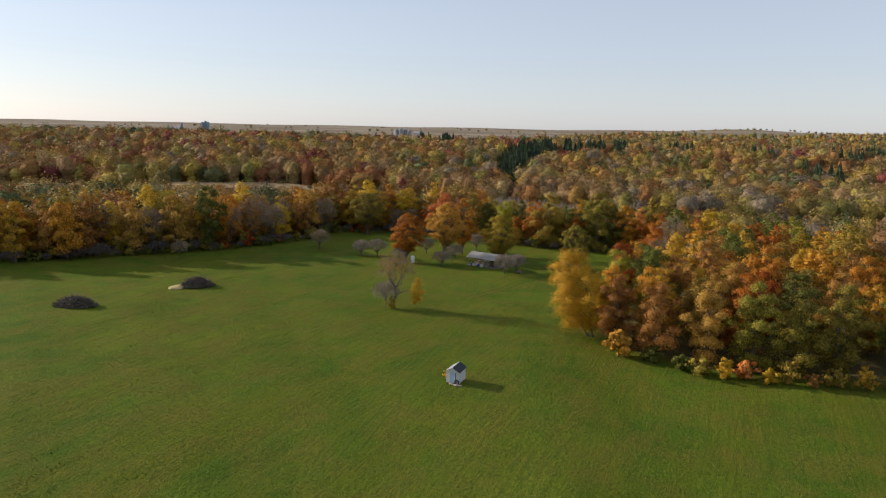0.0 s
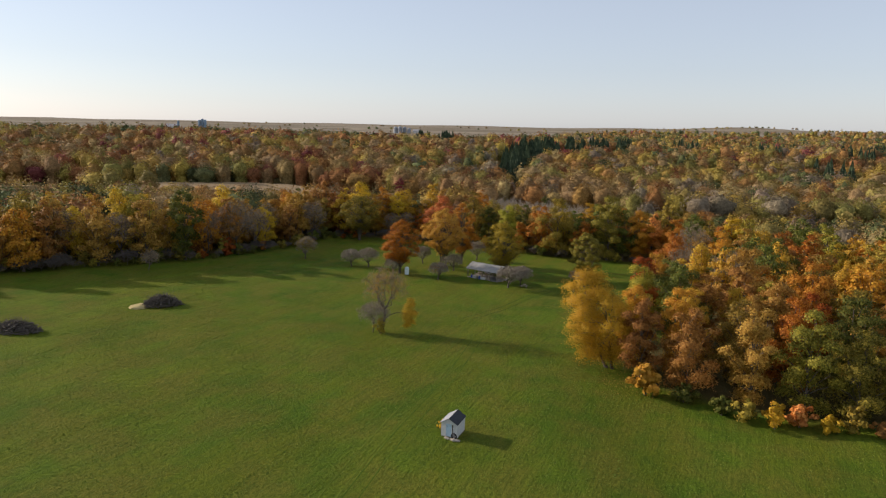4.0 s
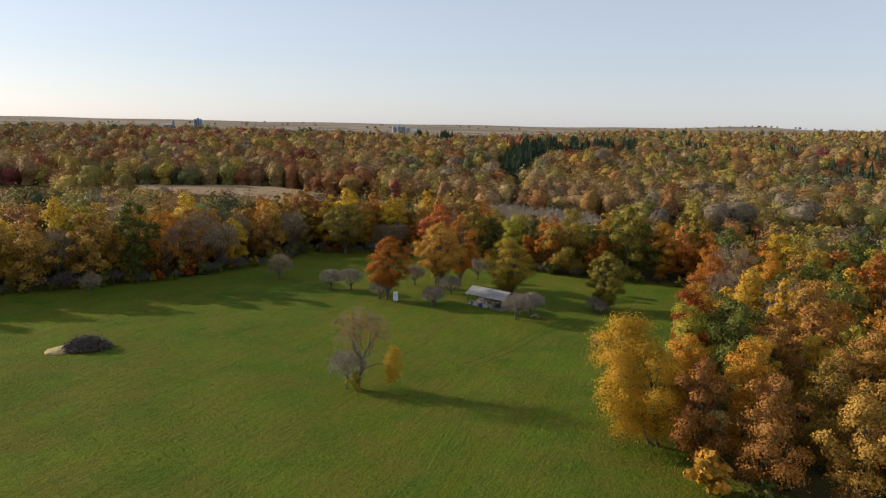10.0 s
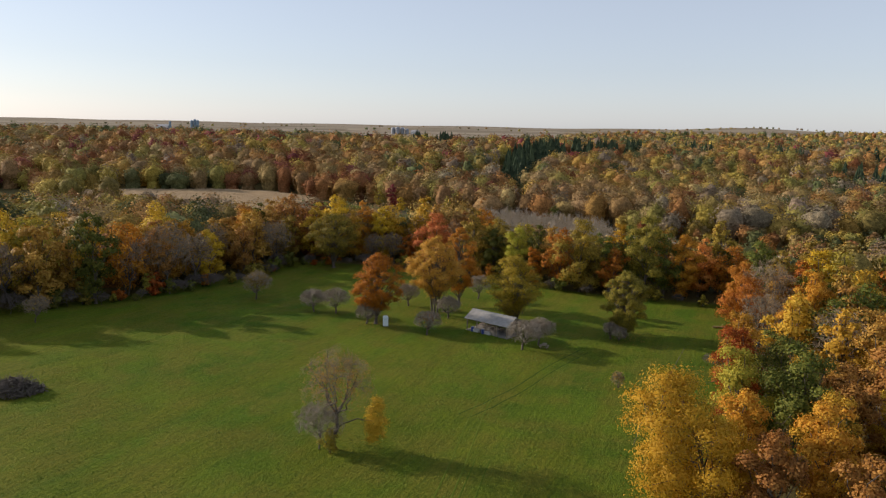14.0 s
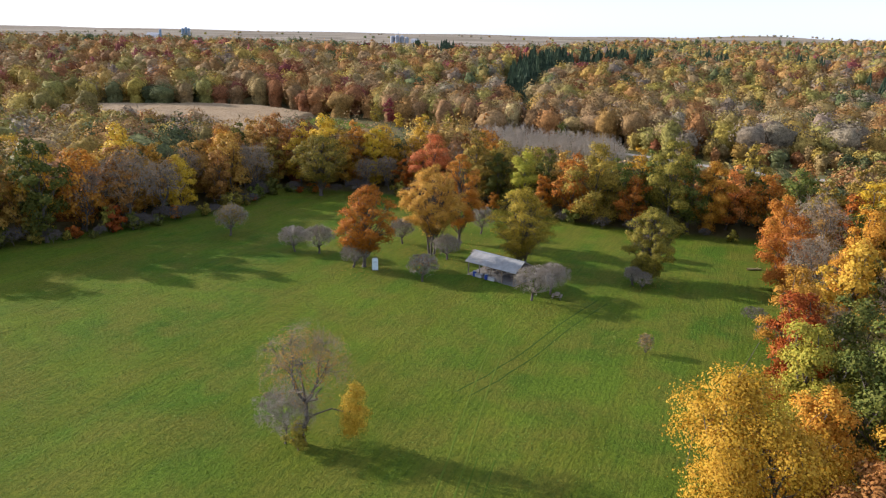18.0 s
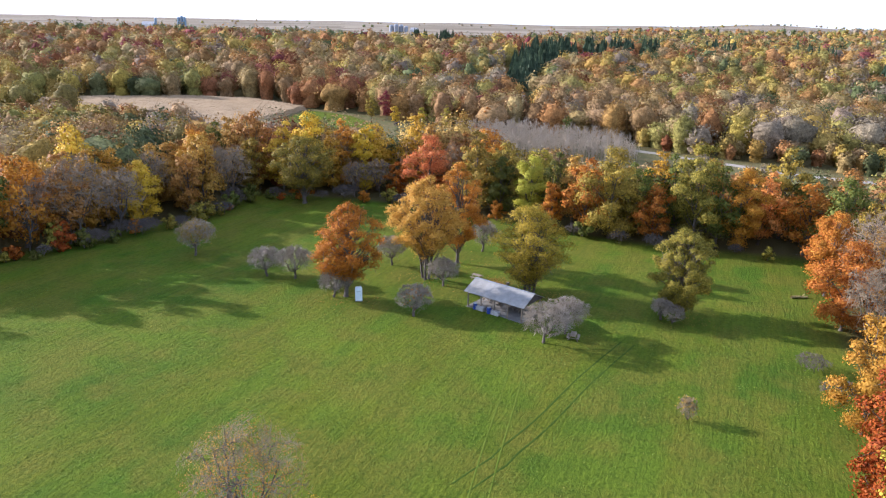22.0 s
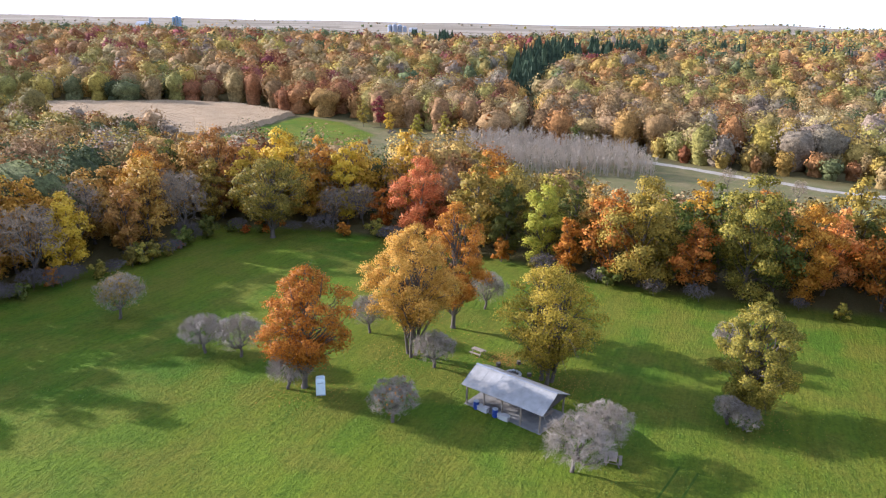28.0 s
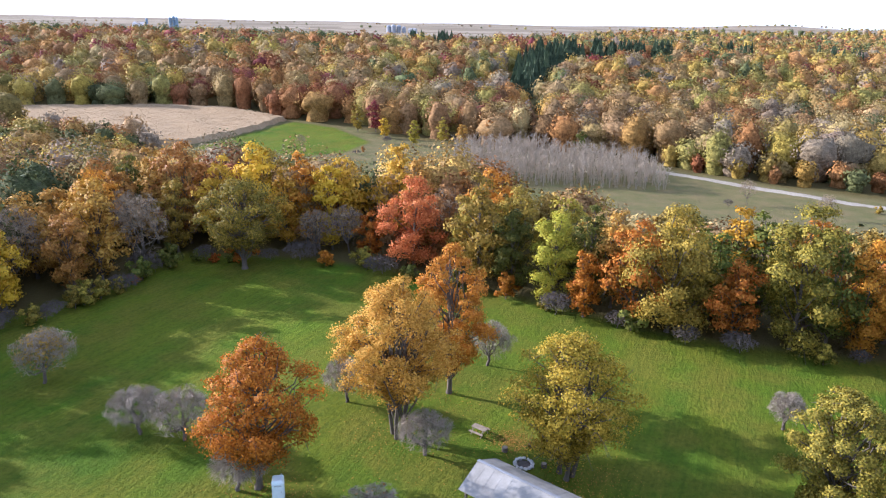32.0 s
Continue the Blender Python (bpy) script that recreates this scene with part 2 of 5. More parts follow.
# ---- mesh helpers ----
def mesh_np(name, verts, faces, mats, index=None, smooth=False):
    """A mesh from numpy arrays; faces: a list of (n, k) index arrays."""
    me = bpy.data.meshes.new(name)
    verts = np.ascontiguousarray(verts, np.float32)
    me.vertices.add(len(verts))
    me.vertices.foreach_set("co", verts.ravel())
    loops = np.concatenate([f.ravel() for f in faces]).astype(np.int32)
    sizes = np.concatenate([np.full(len(f), f.shape[1], np.int32) for f in faces])
    me.loops.add(len(loops))
    me.loops.foreach_set("vertex_index", loops)
    me.polygons.add(len(sizes))
    me.polygons.foreach_set("loop_start", np.r_[0, np.cumsum(sizes)[:-1]].astype(np.int32))
    for m in mats:
        me.materials.append(m)
    if index is not None:
        me.polygons.foreach_set("material_index", np.ascontiguousarray(index, np.int32))
    me.polygons.foreach_set("use_smooth", np.full(len(sizes), smooth))
    me.update(calc_edges=True)
    return me


def leafy(name, v, f, along, material):
    """Leaf clumps whose shading follows the crown's roundness more than each clump's own tilt."""
    me = mesh_np(name, v, [f], [material])
    soften(me, along, 0)
    return me


def soften(me, along, start):
    """Lays the crown's direction into the normals of the four-cornered clumps from vertex start on."""
    n = np.zeros(len(me.vertices) * 3, np.float32)
    me.vertices.foreach_get("normal", n)
    n = n.reshape(-1, 3)
    n[start:] = n[start:] * 0.45 + np.repeat(along, 4, axis=0) * 0.75
    n /= np.linalg.norm(n, axis=1, keepdims=True) + 1e-9
    me.normals_split_custom_set_from_vertices(n.tolist())


def part(name, bm, material, parent, label="", smooth=False):
    """Links a bmesh, or a finished mesh, as one part under a thing."""
    if isinstance(bm, bpy.types.Mesh):
        me = bm
    else:
        me = bpy.data.meshes.new(name)
        bm.to_mesh(me)
        bm.free()
        me.materials.append(material)
        me.polygons.foreach_set("use_smooth", [smooth] * len(me.polygons))
    ob = new(name, me)
    ob.parent = parent
    if label:
        ob["label"] = label
    return ob


def box(bm, lo, hi, m=Matrix(), bevel=0.0):
    c = [(a + b) / 2 for a, b in zip(lo, hi)]
    s = [b - a for a, b in zip(lo, hi)]
    made = bmesh.ops.create_cube(bm, size=1, matrix=m @ Matrix.Translation(c) @ Matrix.Diagonal((*s, 1)))["verts"]
    if bevel:
        edges = list({e for v in made for e in v.link_edges})
        bmesh.ops.bevel(bm, geom=edges, offset=bevel, segments=1, affect="EDGES")
    return bm


def boxed(lo, hi, bevel=0.0):
    return box(bmesh.new(), lo, hi, Matrix(), bevel)


def cone(bm, r0, r1, z0, z1, sides=12, m=Matrix(), caps=True):
    bmesh.ops.create_cone(bm, cap_ends=caps, segments=sides, radius1=r0, radius2=r1, depth=z1 - z0,
                          matrix=m @ Matrix.Translation((0, 0, (z0 + z1) / 2)))
    return bm


def smooth01(a, lo, hi):
    u = np.clip((np.asarray(a, float) - lo) / (hi - lo), 0, 1)
    return u * u * (3 - 2 * u)


# ---- terrain ----
def terrain(x, y):
    """Gentle lawn that falls to the right and away, a valley behind the wood, then hills up to the farmed plateau."""
    x, y = np.asarray(x, float), np.asarray(y, float)
    xs = np.clip(x, -220, 220)
    z = 1.15 - 0.013 * xs - 0.016 * np.clip(y - 112, 0, 158) - 0.012 * np.clip(y - 200, 0, 70) - 1.0 * smooth01(x, 8, 25) * (1 - smooth01(y, 120, 150))
    z = z - 8.8 * smooth01(y, 262, 350)
    z = z + 0.16 * np.sin(x * 0.13 + 1.3 * np.sin(y * 0.041)) * np.sin(y * 0.11) + 0.1 * np.sin(x * 0.31 + y * 0.17)
    hill = 19 * smooth01(y, 465, 760) + 4 * smooth01(y, 760, 1350) + 10 * smooth01(y, 1350, 2000) + 12 * smooth01(y, 2000, 5000)
    hill = hill + 20 * np.exp(-((x - 1150) / 380) ** 2 - ((y - 3000) / 420) ** 2) + 9 * np.exp(-((x - 1900) / 500) ** 2 - ((y - 3600) / 420) ** 2)
    hill = hill + (0.007 * np.clip(x, -900, 1500) + 3 * np.sin(x * 0.006 + 1)) * smooth01(y, 900, 1500)
    return z + hill


def tz(x, y):
    return float(terrain(x, y))


def inside(poly, x, y):
    x, y = np.asarray(x, float), np.asarray(y, float)
    res = np.zeros(x.shape, bool)
    for (x0, y0), (x1, y1) in zip(poly, poly[1:] + poly[:1]):
        if y0 != y1:
            res ^= ((y0 > y) != (y1 > y)) & (x < (x1 - x0) * (y - y0) / (y1 - y0) + x0)
    return res


def edge_distance(poly, x, y):
    """Distance to a polygon's outline, positive inside."""
    x, y = np.asarray(x, float), np.asarray(y, float)
    best = np.full(x.shape, 1e9)
    for (x0, y0), (x1, y1) in zip(poly, poly[1:] + poly[:1]):
        dx, dy = x1 - x0, y1 - y0
        u = np.clip(((x - x0) * dx + (y - y0) * dy) / (dx * dx + dy * dy), 0, 1)
        best = np.minimum(best, np.hypot(x - x0 - u * dx, y - y0 - u * dy))
    return np.where(inside(poly, x, y), best, -best)


def wood_end(x):
    """How far back the woods reach before the open farmland begins."""
    x = np.asarray(x, float)
    return 965 + 455 * smooth01(x, 0, 260) + 550 * smooth01(x, 160, 460) + 35 * np.sin(x * 0.013)


LAWN = [(-118, 167), (-97, 182), (-85, 190), (-70, 204), (-60, 220), (-54, 231), (-50, 243), (-49, 254), (-38, 253), (-28, 253), (-18, 250),
        (-8, 245), (5, 238), (20, 229), (36, 223), (45, 221), (57, 219), (50, 201), (43, 186), (38, 162), (27, 150), (18, 131), (22, 122),
        (25, 115), (34, 106), (48, 102), (63, 102), (90, 98), (160, 80), (160, -90), (-220, -90), (-220, 130), (-150, 152)]
VALLEY = [(-125, 412), (-105, 375), (-70, 322), (-30, 300), (0, 293), (40, 281), (80, 269), (130, 259), (280, 214), (280, 290), (133, 364), (93, 388),
          (73, 407), (16, 434), (-28, 452), (-64, 482), (-96, 496), (-130, 516), (-203, 506), (-246, 492), (-240, 460)]
CORNFIELD = [(-243, 490), (-205, 503), (-165, 514), (-130, 514), (-93, 492), (-101, 446), (-113, 414), (-150, 400), (-225, 465)]
STRIP = [(-108, 410), (-89, 488), (-64, 476), (-42, 438), (-50, 410), (-78, 390)]


def ground():
    def axis(parts):
        return np.unique(np.concatenate([np.arange(a, b, s) for a, b, s in parts] + [np.array([parts[-1][1]])]))

    xs = axis(((-6000, -1200, 300), (-1200, -400, 40), (-400, -130, 9), (-130, 110, 2), (110, 400, 9), (400, 1200, 50), (1200, 6000, 300)))
    ys = axis(((-2000, -200, 200), (-200, 20, 20), (20, 270, 2), (270, 520, 5), (520, 900, 35), (900, 1500, 25), (1500, 6500, 250)))
    gx, gy = np.meshgrid(xs, ys)
    verts = np.stack([gx, gy, terrain(gx, gy)], -1).reshape(-1, 3)
    i = np.arange(len(xs) * len(ys)).reshape(len(ys), len(xs))
    quads = np.stack([i[:-1, :-1], i[:-1, 1:], i[1:, 1:], i[1:, :-1]], -1).reshape(-1, 4)
    me = mesh_np("ground", verts, [quads], [GROUND], smooth=True)
    px, py = verts[:, 0], verts[:, 1]
    zones = {"lawn": np.maximum(smooth01(edge_distance(LAWN, px, py), -11, -1), smooth01(edge_distance(STRIP, px, py), -4, 4)),
             "dry": smooth01(edge_distance(VALLEY, px, py), -6, 6) * (1 - smooth01(edge_distance(STRIP, px, py), -4, 4)),
             "farm": smooth01(py - wood_end(px), 0, 60)}
    for name, value in zones.items():
        me.attributes.new(name, "FLOAT", "POINT").data.foreach_set("value", np.ascontiguousarray(value, np.float32))
    return tagged(new("ground", me), "mown green meadow running out to woods, valley and farmland", "ground", kind="structure")


ground()


def ribbon(name, path, width, lift, material, label, category, kind="structure"):
    """A strip laid along the ground."""
    pts = np.array(path, float)
    d = np.r_[0, np.cumsum(np.hypot(*np.diff(pts, axis=0).T))]
    s = np.linspace(0, d[-1], max(2, int(d[-1] / 2.5)))
    # rounded between the given places
    cx, cy = np.interp(s, d, pts[:, 0]), np.interp(s, d, pts[:, 1])
    k = np.ones(7) / 7
    if len(s) > 12:
        cx[3:-3], cy[3:-3] = np.convolve(cx, k, "valid"), np.convolve(cy, k, "valid")
    tx, ty = np.gradient(cx), np.gradient(cy)
    n = np.hypot(tx, ty)
    rows = []
    for off in (-1, -0.4, 0.4, 1):
        wob = width / 2 * off * (1 + 0.12 * np.sin(s * 1.7 + off))
        x, y = cx - ty / n * wob, cy + tx / n * wob
        rows.append(np.stack([x, y, terrain(x, y) + (lift if abs(off) < 1 else -0.03)], -1))
    verts = np.concatenate(rows)
    i = np.arange(4 * len(s)).reshape(4, -1)
    quads = np.stack([i[:-1, :-1], i[:-1, 1:], i[1:, 1:], i[1:, :-1]], -1).reshape(-1, 4)
    return tagged(new(name, mesh_np(name, verts, [quads[:, ::-1]], [material], smooth=True)), label, category, kind=kind)


ribbon("road", [(50, 407), (66, 399), (75, 395), (90, 381), (105, 370), (118, 360), (137, 350), (170, 338), (240, 310), (330, 280)], 5.5, 0.25, GRAVEL,
       "pale gravel road along the foot of the woods", "road")
ribbon("lane", [(28, 470), (33, 530), (34, 603), (33, 660), (33, 727), (40, 780)], 4.0, 0.3, GRAVEL, "narrow pale lane climbing through the woods", "road")


def tyre_pair(path, gap, width, material, label):
    pts = np.array(path, float)
    d = np.gradient(pts, axis=0)
    n = np.stack([-d[:, 1], d[:, 0]], -1) / np.hypot(d[:, 0], d[:, 1])[:, None]
    for side in (-1, 1):
        ribbon("tyre_track", [tuple(p) for p in pts + n * gap / 2 * side], width, 0.015, material, label, "track")


tyre_pair([(-1.2, 150), (3, 155), (6, 160), (11.6, 169), (16, 176), (20, 182)], 1.7, 0.35, TRACK, "dark tyre track pressed into the grass")
tyre_pair([(-17, 66), (-14, 85), (-9.6, 100), (-6, 114), (-3.4, 127), (-1, 140), (0.5, 150), (3, 162), (5, 172)], 1.7, 0.3, TRACK_PALE, "pale tyre track of flattened grass")
tyre_pair([(-14.2, 72), (-11, 88), (-6.8, 102), (-3.4, 115), (-1.0, 127), (1.2, 138)], 1.6, 0.26, TRACK_SOFT, "dark tyre track pressed into the grass")


# ---- trees ----
def cards(points, outward, size, rng, flat=0.9, rough=0.32):
    """Small folded leaf clumps, four corners each."""
    n = len(points)
    normal = outward * flat + rng.normal(size=(n, 3)) * rough
    normal /= np.linalg.norm(normal, axis=1, keepdims=True) + 1e-9
    side = np.cross(normal, rng.normal(size=(n, 3)))
    side /= np.linalg.norm(side, axis=1, keepdims=True) + 1e-9
    up = np.cross(normal, side)
    s = np.asarray(size, float).reshape(-1, 1) * rng.uniform(0.6, 1.35, (n, 1))
    v = np.stack([points - side * s * 0.55, points - up * s * 0.42 + normal * s * 0.16, points + side * s * 0.6, points + up * s * 0.42 + normal * s * 0.12], 1)
    return v.reshape(-1, 3), np.arange(4 * n).reshape(-1, 4)


def tubes(segs, sides=5):
    """Tapered tubes without caps for (start, end, radius, radius)."""
    p0, p1 = np.array([s[0] for s in segs]), np.array([s[1] for s in segs])
    r0, r1 = np.array([s[2] for s in segs])[:, None, None], np.array([s[3] for s in segs])[:, None, None]
    d = p1 - p0
    d /= np.linalg.norm(d, axis=1, keepdims=True) + 1e-9
    ref = np.where(np.abs(d[:, 2:]) > 0.9, np.array([[1.0, 0, 0]]), np.array([[0, 0, 1.0]]))
    a = np.cross(d, ref)
    a /= np.linalg.norm(a, axis=1, keepdims=True)
    b = np.cross(d, a)
    th = np.arange(sides) * 2 * np.pi / sides
    ring = np.cos(th)[None, :, None] * a[:, None] + np.sin(th)[None, :, None] * b[:, None]
    v = np.concatenate([p0[:, None] + ring * r0, p1[:, None] + ring * r1], 1)
    k = np.arange(sides)
    q = np.stack([k, (k + 1) % sides, (k + 1) % sides + sides, k + sides], -1)
    return v.reshape(-1, 3), (q[None] + (np.arange(len(segs)) * 2 * sides)[:, None, None]).reshape(-1, 4)


def merge(*pieces):
    verts, faces, n = [], [], 0
    for v, f in pieces:
        verts.append(v)
        faces.append(f + n)
        n += len(v)
    return np.concatenate(verts), np.concatenate(faces)


def curve_segs(a, b, r0, r1, rng, steps=3, sag=0.12, wobble=0.06):
    a, b = np.array(a, float), np.array(b, float)
    length = np.linalg.norm(b - a)
    pts = [a + (b - a) * u + (rng.normal(size=3) * wobble * length + np.array([0, 0, sag * length])) * math.sin(math.pi * u) for u in np.linspace(0, 1, steps + 1)]
    rs = np.linspace(r0, r1, steps + 1)
    return [(pts[i], pts[i + 1], rs[i], rs[i + 1]) for i in range(steps)]


def crown_clusters(rng, height, radius, low, count, lean=(0, 0), shape=1.0, lobe=1.0):
    """Leafy masses at the ends of the limbs: (centre, radius), over an uneven egg, widest below its middle."""
    out = []
    for i in range(count):
        u = (i + 0.5) / count
        th = i * 2.39996 + rng.uniform(-0.6, 0.6)
        w = math.sin(math.pi * min(0.999, u) ** (0.8 * shape)) ** 0.6
        reach = rng.choice([rng.uniform(0.35, 0.7), rng.uniform(0.7, 1.0)])
        r = radius * rng.uniform(0.21, 0.37) * (1.15 - 0.35 * u) * lobe
        out.append((np.array([math.cos(th) * w * radius * reach, math.sin(th) * w * radius * reach, low + (height - low) * (u + rng.uniform(-0.05, 0.05))]), r))
    for u in (0.3, 0.5, 0.7):
        out.append((np.array([rng.normal() * 0.1 * radius, rng.normal() * 0.1 * radius, low + (height - low) * u]), radius * 0.36 * lobe))
    top, bottom = max(c[2] + 0.8 * r for c, r in out), min(c[2] - 0.8 * r for c, r in out)
    shift = np.mean([c[:2] for c, _ in out], axis=0)
    for c, _ in out:
        c[:2] -= shift
    wide = np.quantile([math.hypot(c[0], c[1]) + r for c, r in out], 0.9)
    for c, r in out:
        c[2] = low + (c[2] - bottom) * (height - low) / (top - bottom)
        c[:2] *= radius / wide
        c[:2] += np.array(lean) * (c[2] / height)
    return out


def leaf_cloud(rng, clusters, count, size):
    rad = np.array([r for _, r in clusters])
    pick = rng.choice(len(clusters), count, p=rad ** 2 / (rad ** 2).sum())
    d = rng.normal(size=(count, 3))
    d /= np.linalg.norm(d, axis=1, keepdims=True)
    d[:, 2] = np.where(d[:, 2] < -0.5, -d[:, 2] * 0.5, d[:, 2])
    rr = rad[pick] * (0.45 + 0.6 * rng.random(count) ** 0.6) * (1 + 0.16 * rng.normal(size=count))
    p = np.array([c for c, _ in clusters])[pick] + d * rr[:, None] * np.array([1, 1, 0.85])
    middle = np.mean([c for c, _ in clusters], axis=0)
    away = p - middle
    d = d * 0.6 + away / (np.linalg.norm(away, axis=1, keepdims=True) + 1e-6) * 0.4
    v, f = cards(p, d, np.full(count, size), rng)
    return v, f, d


def make_tree(name, seed, height, radius, low, trunk_r, count, size, leaf, label, category="tree", lean=(0, 0), clusters=22, shape=1.0, stems=1, lobe=1.0):
    """A tree at the origin: trunk with limbs, and a crown of leaf clumps on the limbs' ends."""
    rng = np.random.default_rng(seed)
    masses = crown_clusters(rng, height, radius, low, clusters, lean, shape, lobe)
    segs = []
    for s in range(stems):
        foot = np.array([0.0, 0, -0.3]) + (np.array([math.cos(s * 2.4), math.sin(s * 2.4), 0]) * trunk_r * 1.5 if stems > 1 else 0)
        top = np.array([lean[0] * 0.8, lean[1] * 0.8, low + (height - low) * 0.62]) + (np.array([math.cos(s * 2.4), math.sin(s * 2.4), 0]) * radius * 0.28 if stems > 1 else 0)
        main = curve_segs(foot, top, trunk_r / stems ** 0.5, trunk_r * 0.28, rng, 6, 0.0, 0.012)
        segs += [(foot, foot + np.array([0, 0, 0.7]), trunk_r * 1.6 / stems ** 0.5, trunk_r / stems ** 0.5)] + main
        for k, (c, r) in enumerate(masses[:-3]):
            if k % stems == s:
                j = int(np.clip((c[2] * 0.62 - 0) / max(top[2], 0.1) * 6, 1, 5))
                a = main[j][0]
                segs += curve_segs(a, c, trunk_r * 0.26, 0.035, rng, 3, 0.1)
                for _ in range(2):
                    e = c + rng.normal(size=3) * r * 0.65
                    segs += curve_segs(c, e, 0.035, 0.012, rng, 1)
    root = new(name)
    tagged(root, label, category)
    part("trunk", mesh_np("trunk", *(lambda v, f: (v, [f]))(*tubes(segs, 5)), [BARK], smooth=True), None, root)
    part("crown", leafy("crown", *leaf_cloud(rng, masses, count, size), LEAF[leaf]), None, root)
    return root


def make_bare_tree(name, seed, height, radius, trunk_r, label, material=None, lean=None, twigs=1700, category="tree", leaf="", leaf_count=0, width=1.0, leaf_size=0.2, fork=0.24):
    """A leafless, round-headed tree: a short trunk, forked limbs and a dense head of fine twigs."""
    rng = np.random.default_rng(seed)
    material = material or TWIG
    lean = rng.normal(size=2) * 0.25 if lean is None else np.array(lean, float)
    split = height * fork
    base = np.array([lean[0] * 0.6, lean[1] * 0.6, split])
    centre = np.array([lean[0], lean[1], height * (0.5 + fork * 0.42)])
    axes = np.array([radius * rng.uniform(0.92, 1.08), radius * rng.uniform(0.92, 1.08), (height - split * 0.8) * 0.5])

    def spread(count, inner, outer):
        d = rng.normal(size=(count, 3))
        d[:, 2] = np.where(d[:, 2] < -0.6, -d[:, 2], d[:, 2])
        d /= np.linalg.norm(d, axis=1, keepdims=True)
        bumps = 1 + 0.10 * np.sin(d[:, 0] * 5 + seed) * np.sin(d[:, 1] * 6 + 2 * seed) + 0.06 * np.sin(d[:, 2] * 9 + seed)
        return centre + d * axes * (rng.uniform(inner ** 2, outer ** 2, count) ** 0.5 * bumps)[:, None]

    segs = curve_segs((0, 0, -0.2), base, trunk_r, trunk_r * 0.8, rng, 3, 0)
    joints = []
    for e in spread(9, 0.45, 0.75):
        run = curve_segs(base, e, trunk_r * 0.48, trunk_r * 0.16, rng, 4, -0.06, 0.07)
        segs += run
        joints += [r[1] for r in run[1:]]
    for e in spread(70, 0.45, 0.95):
        s = joints[int(np.argmin(np.linalg.norm(np.array(joints[:27]) - e, axis=1)))]
        run = curve_segs(s, e, trunk_r * 0.14, 0.02, rng, 3, 0.05, 0.08)
        segs += run
        joints += [r[1] for r in run]
    joints = np.array(joints)
    end = spread(twigs, 0.35, 1.0)
    near = joints[np.argmin(np.linalg.norm(end[:, None] - joints[None], axis=2), axis=1)]
    way = end - near + rng.normal(size=end.shape) * radius * 0.05
    far = np.linalg.norm(way, axis=1, keepdims=True)
    start = end - way / (far + 1e-6) * np.minimum(far, radius * rng.uniform(0.12, 0.34, (twigs, 1)))
    fine = [(start[k], end[k], 0.024 * width, 0.010 * width) for k in range(twigs)]
    root = new(name)
    tagged(root, label, category)
    part("trunk", mesh_np("trunk", *(lambda v, f: (v, [f]))(*tubes(segs, 6)), [BARK], smooth=True), None, root)
    part("twig_head", mesh_np("twig_head", *(lambda v, f: (v, [f]))(*tubes(fine, 3)), [material]), None, root, "fine leafless grey twigs")
    if leaf:
        p = end[rng.integers(0, twigs, leaf_count)] + rng.normal(size=(leaf_count, 3)) * 0.12
        part("leaves", mesh_np("leaves", *(lambda v, f: (v, [f]))(*cards(p, p - centre, np.full(leaf_count, leaf_size), rng)), [LEAF[leaf]]), None, root)
    return root


def plant(root, x, y, turn=0, scale=1.0, sink=0.05):
    root.matrix_basis = Matrix.Translation((x, y, tz(x, y) - sink)) @ pose(0, 0, 0, 0, 0, turn) @ Matrix.Diagonal((scale, scale, scale, 1))
    return root


# single trees on the lawn
plant(make_tree("oak_tree", 11, 14.3, 5.2, 2.2, 0.34, 26000, 0.18, "rust", "rust-red oak on the lawn beside the portable toilet", clusters=105, lean=(0.5, 0), lobe=0.66, shape=1.15), -18.5, 193.7)
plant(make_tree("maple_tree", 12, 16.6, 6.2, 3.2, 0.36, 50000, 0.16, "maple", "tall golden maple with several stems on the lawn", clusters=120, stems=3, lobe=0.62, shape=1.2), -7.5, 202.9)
plant(make_tree("maple_tree", 13, 17.4, 5.0, 2.4, 0.32, 24000, 0.19, "orange", "orange maple standing behind the golden one", clusters=70, lobe=0.66), -2.6, 212.5)
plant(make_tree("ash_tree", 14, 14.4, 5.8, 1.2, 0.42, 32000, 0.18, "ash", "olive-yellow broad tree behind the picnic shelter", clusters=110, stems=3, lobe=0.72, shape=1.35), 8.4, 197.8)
plant(make_tree("oak_tree", 15, 13.0, 4.5, 0.7, 0.34, 38000, 0.17, "moss", "dense olive-green oak standing alone on the lawn", clusters=100, lobe=0.66, shape=1.25), 29.3, 192.2)
plant(make_tree("oak_tree", 16, 15.4, 7.4, 2.6, 0.5, 18000, 0.27, "moss", "broad green and brown oak in front of the wood", clusters=80, lobe=0.66), -38, 252)
APPLES = ((-47.1, 210, 6.2, 3.5, "olive", 1300), (-27.5, 200.2, 5.2, 3.2, "", 0), (-32.3, 201, 4.7, 3.0, "", 0), (-20.1, 193.2, 4.2, 2.7, "", 0),
          (-8.1, 187.5, 4.5, 2.8, "rust", 120), (8.9, 180.3, 5.3, 3.4, "", 0), (12.2, 183.8, 5.0, 3.0, "", 0), (-4.5, 199.7, 4.6, 2.7, "", 0),
          (1.8, 219.8, 5.6, 3.0, "", 0), (-13.5, 209, 5.0, 2.8, "", 0), (32, 207.5, 4.4, 2.0, "", 0), (26.4, 190.6, 3.4, 1.5, "", 0))
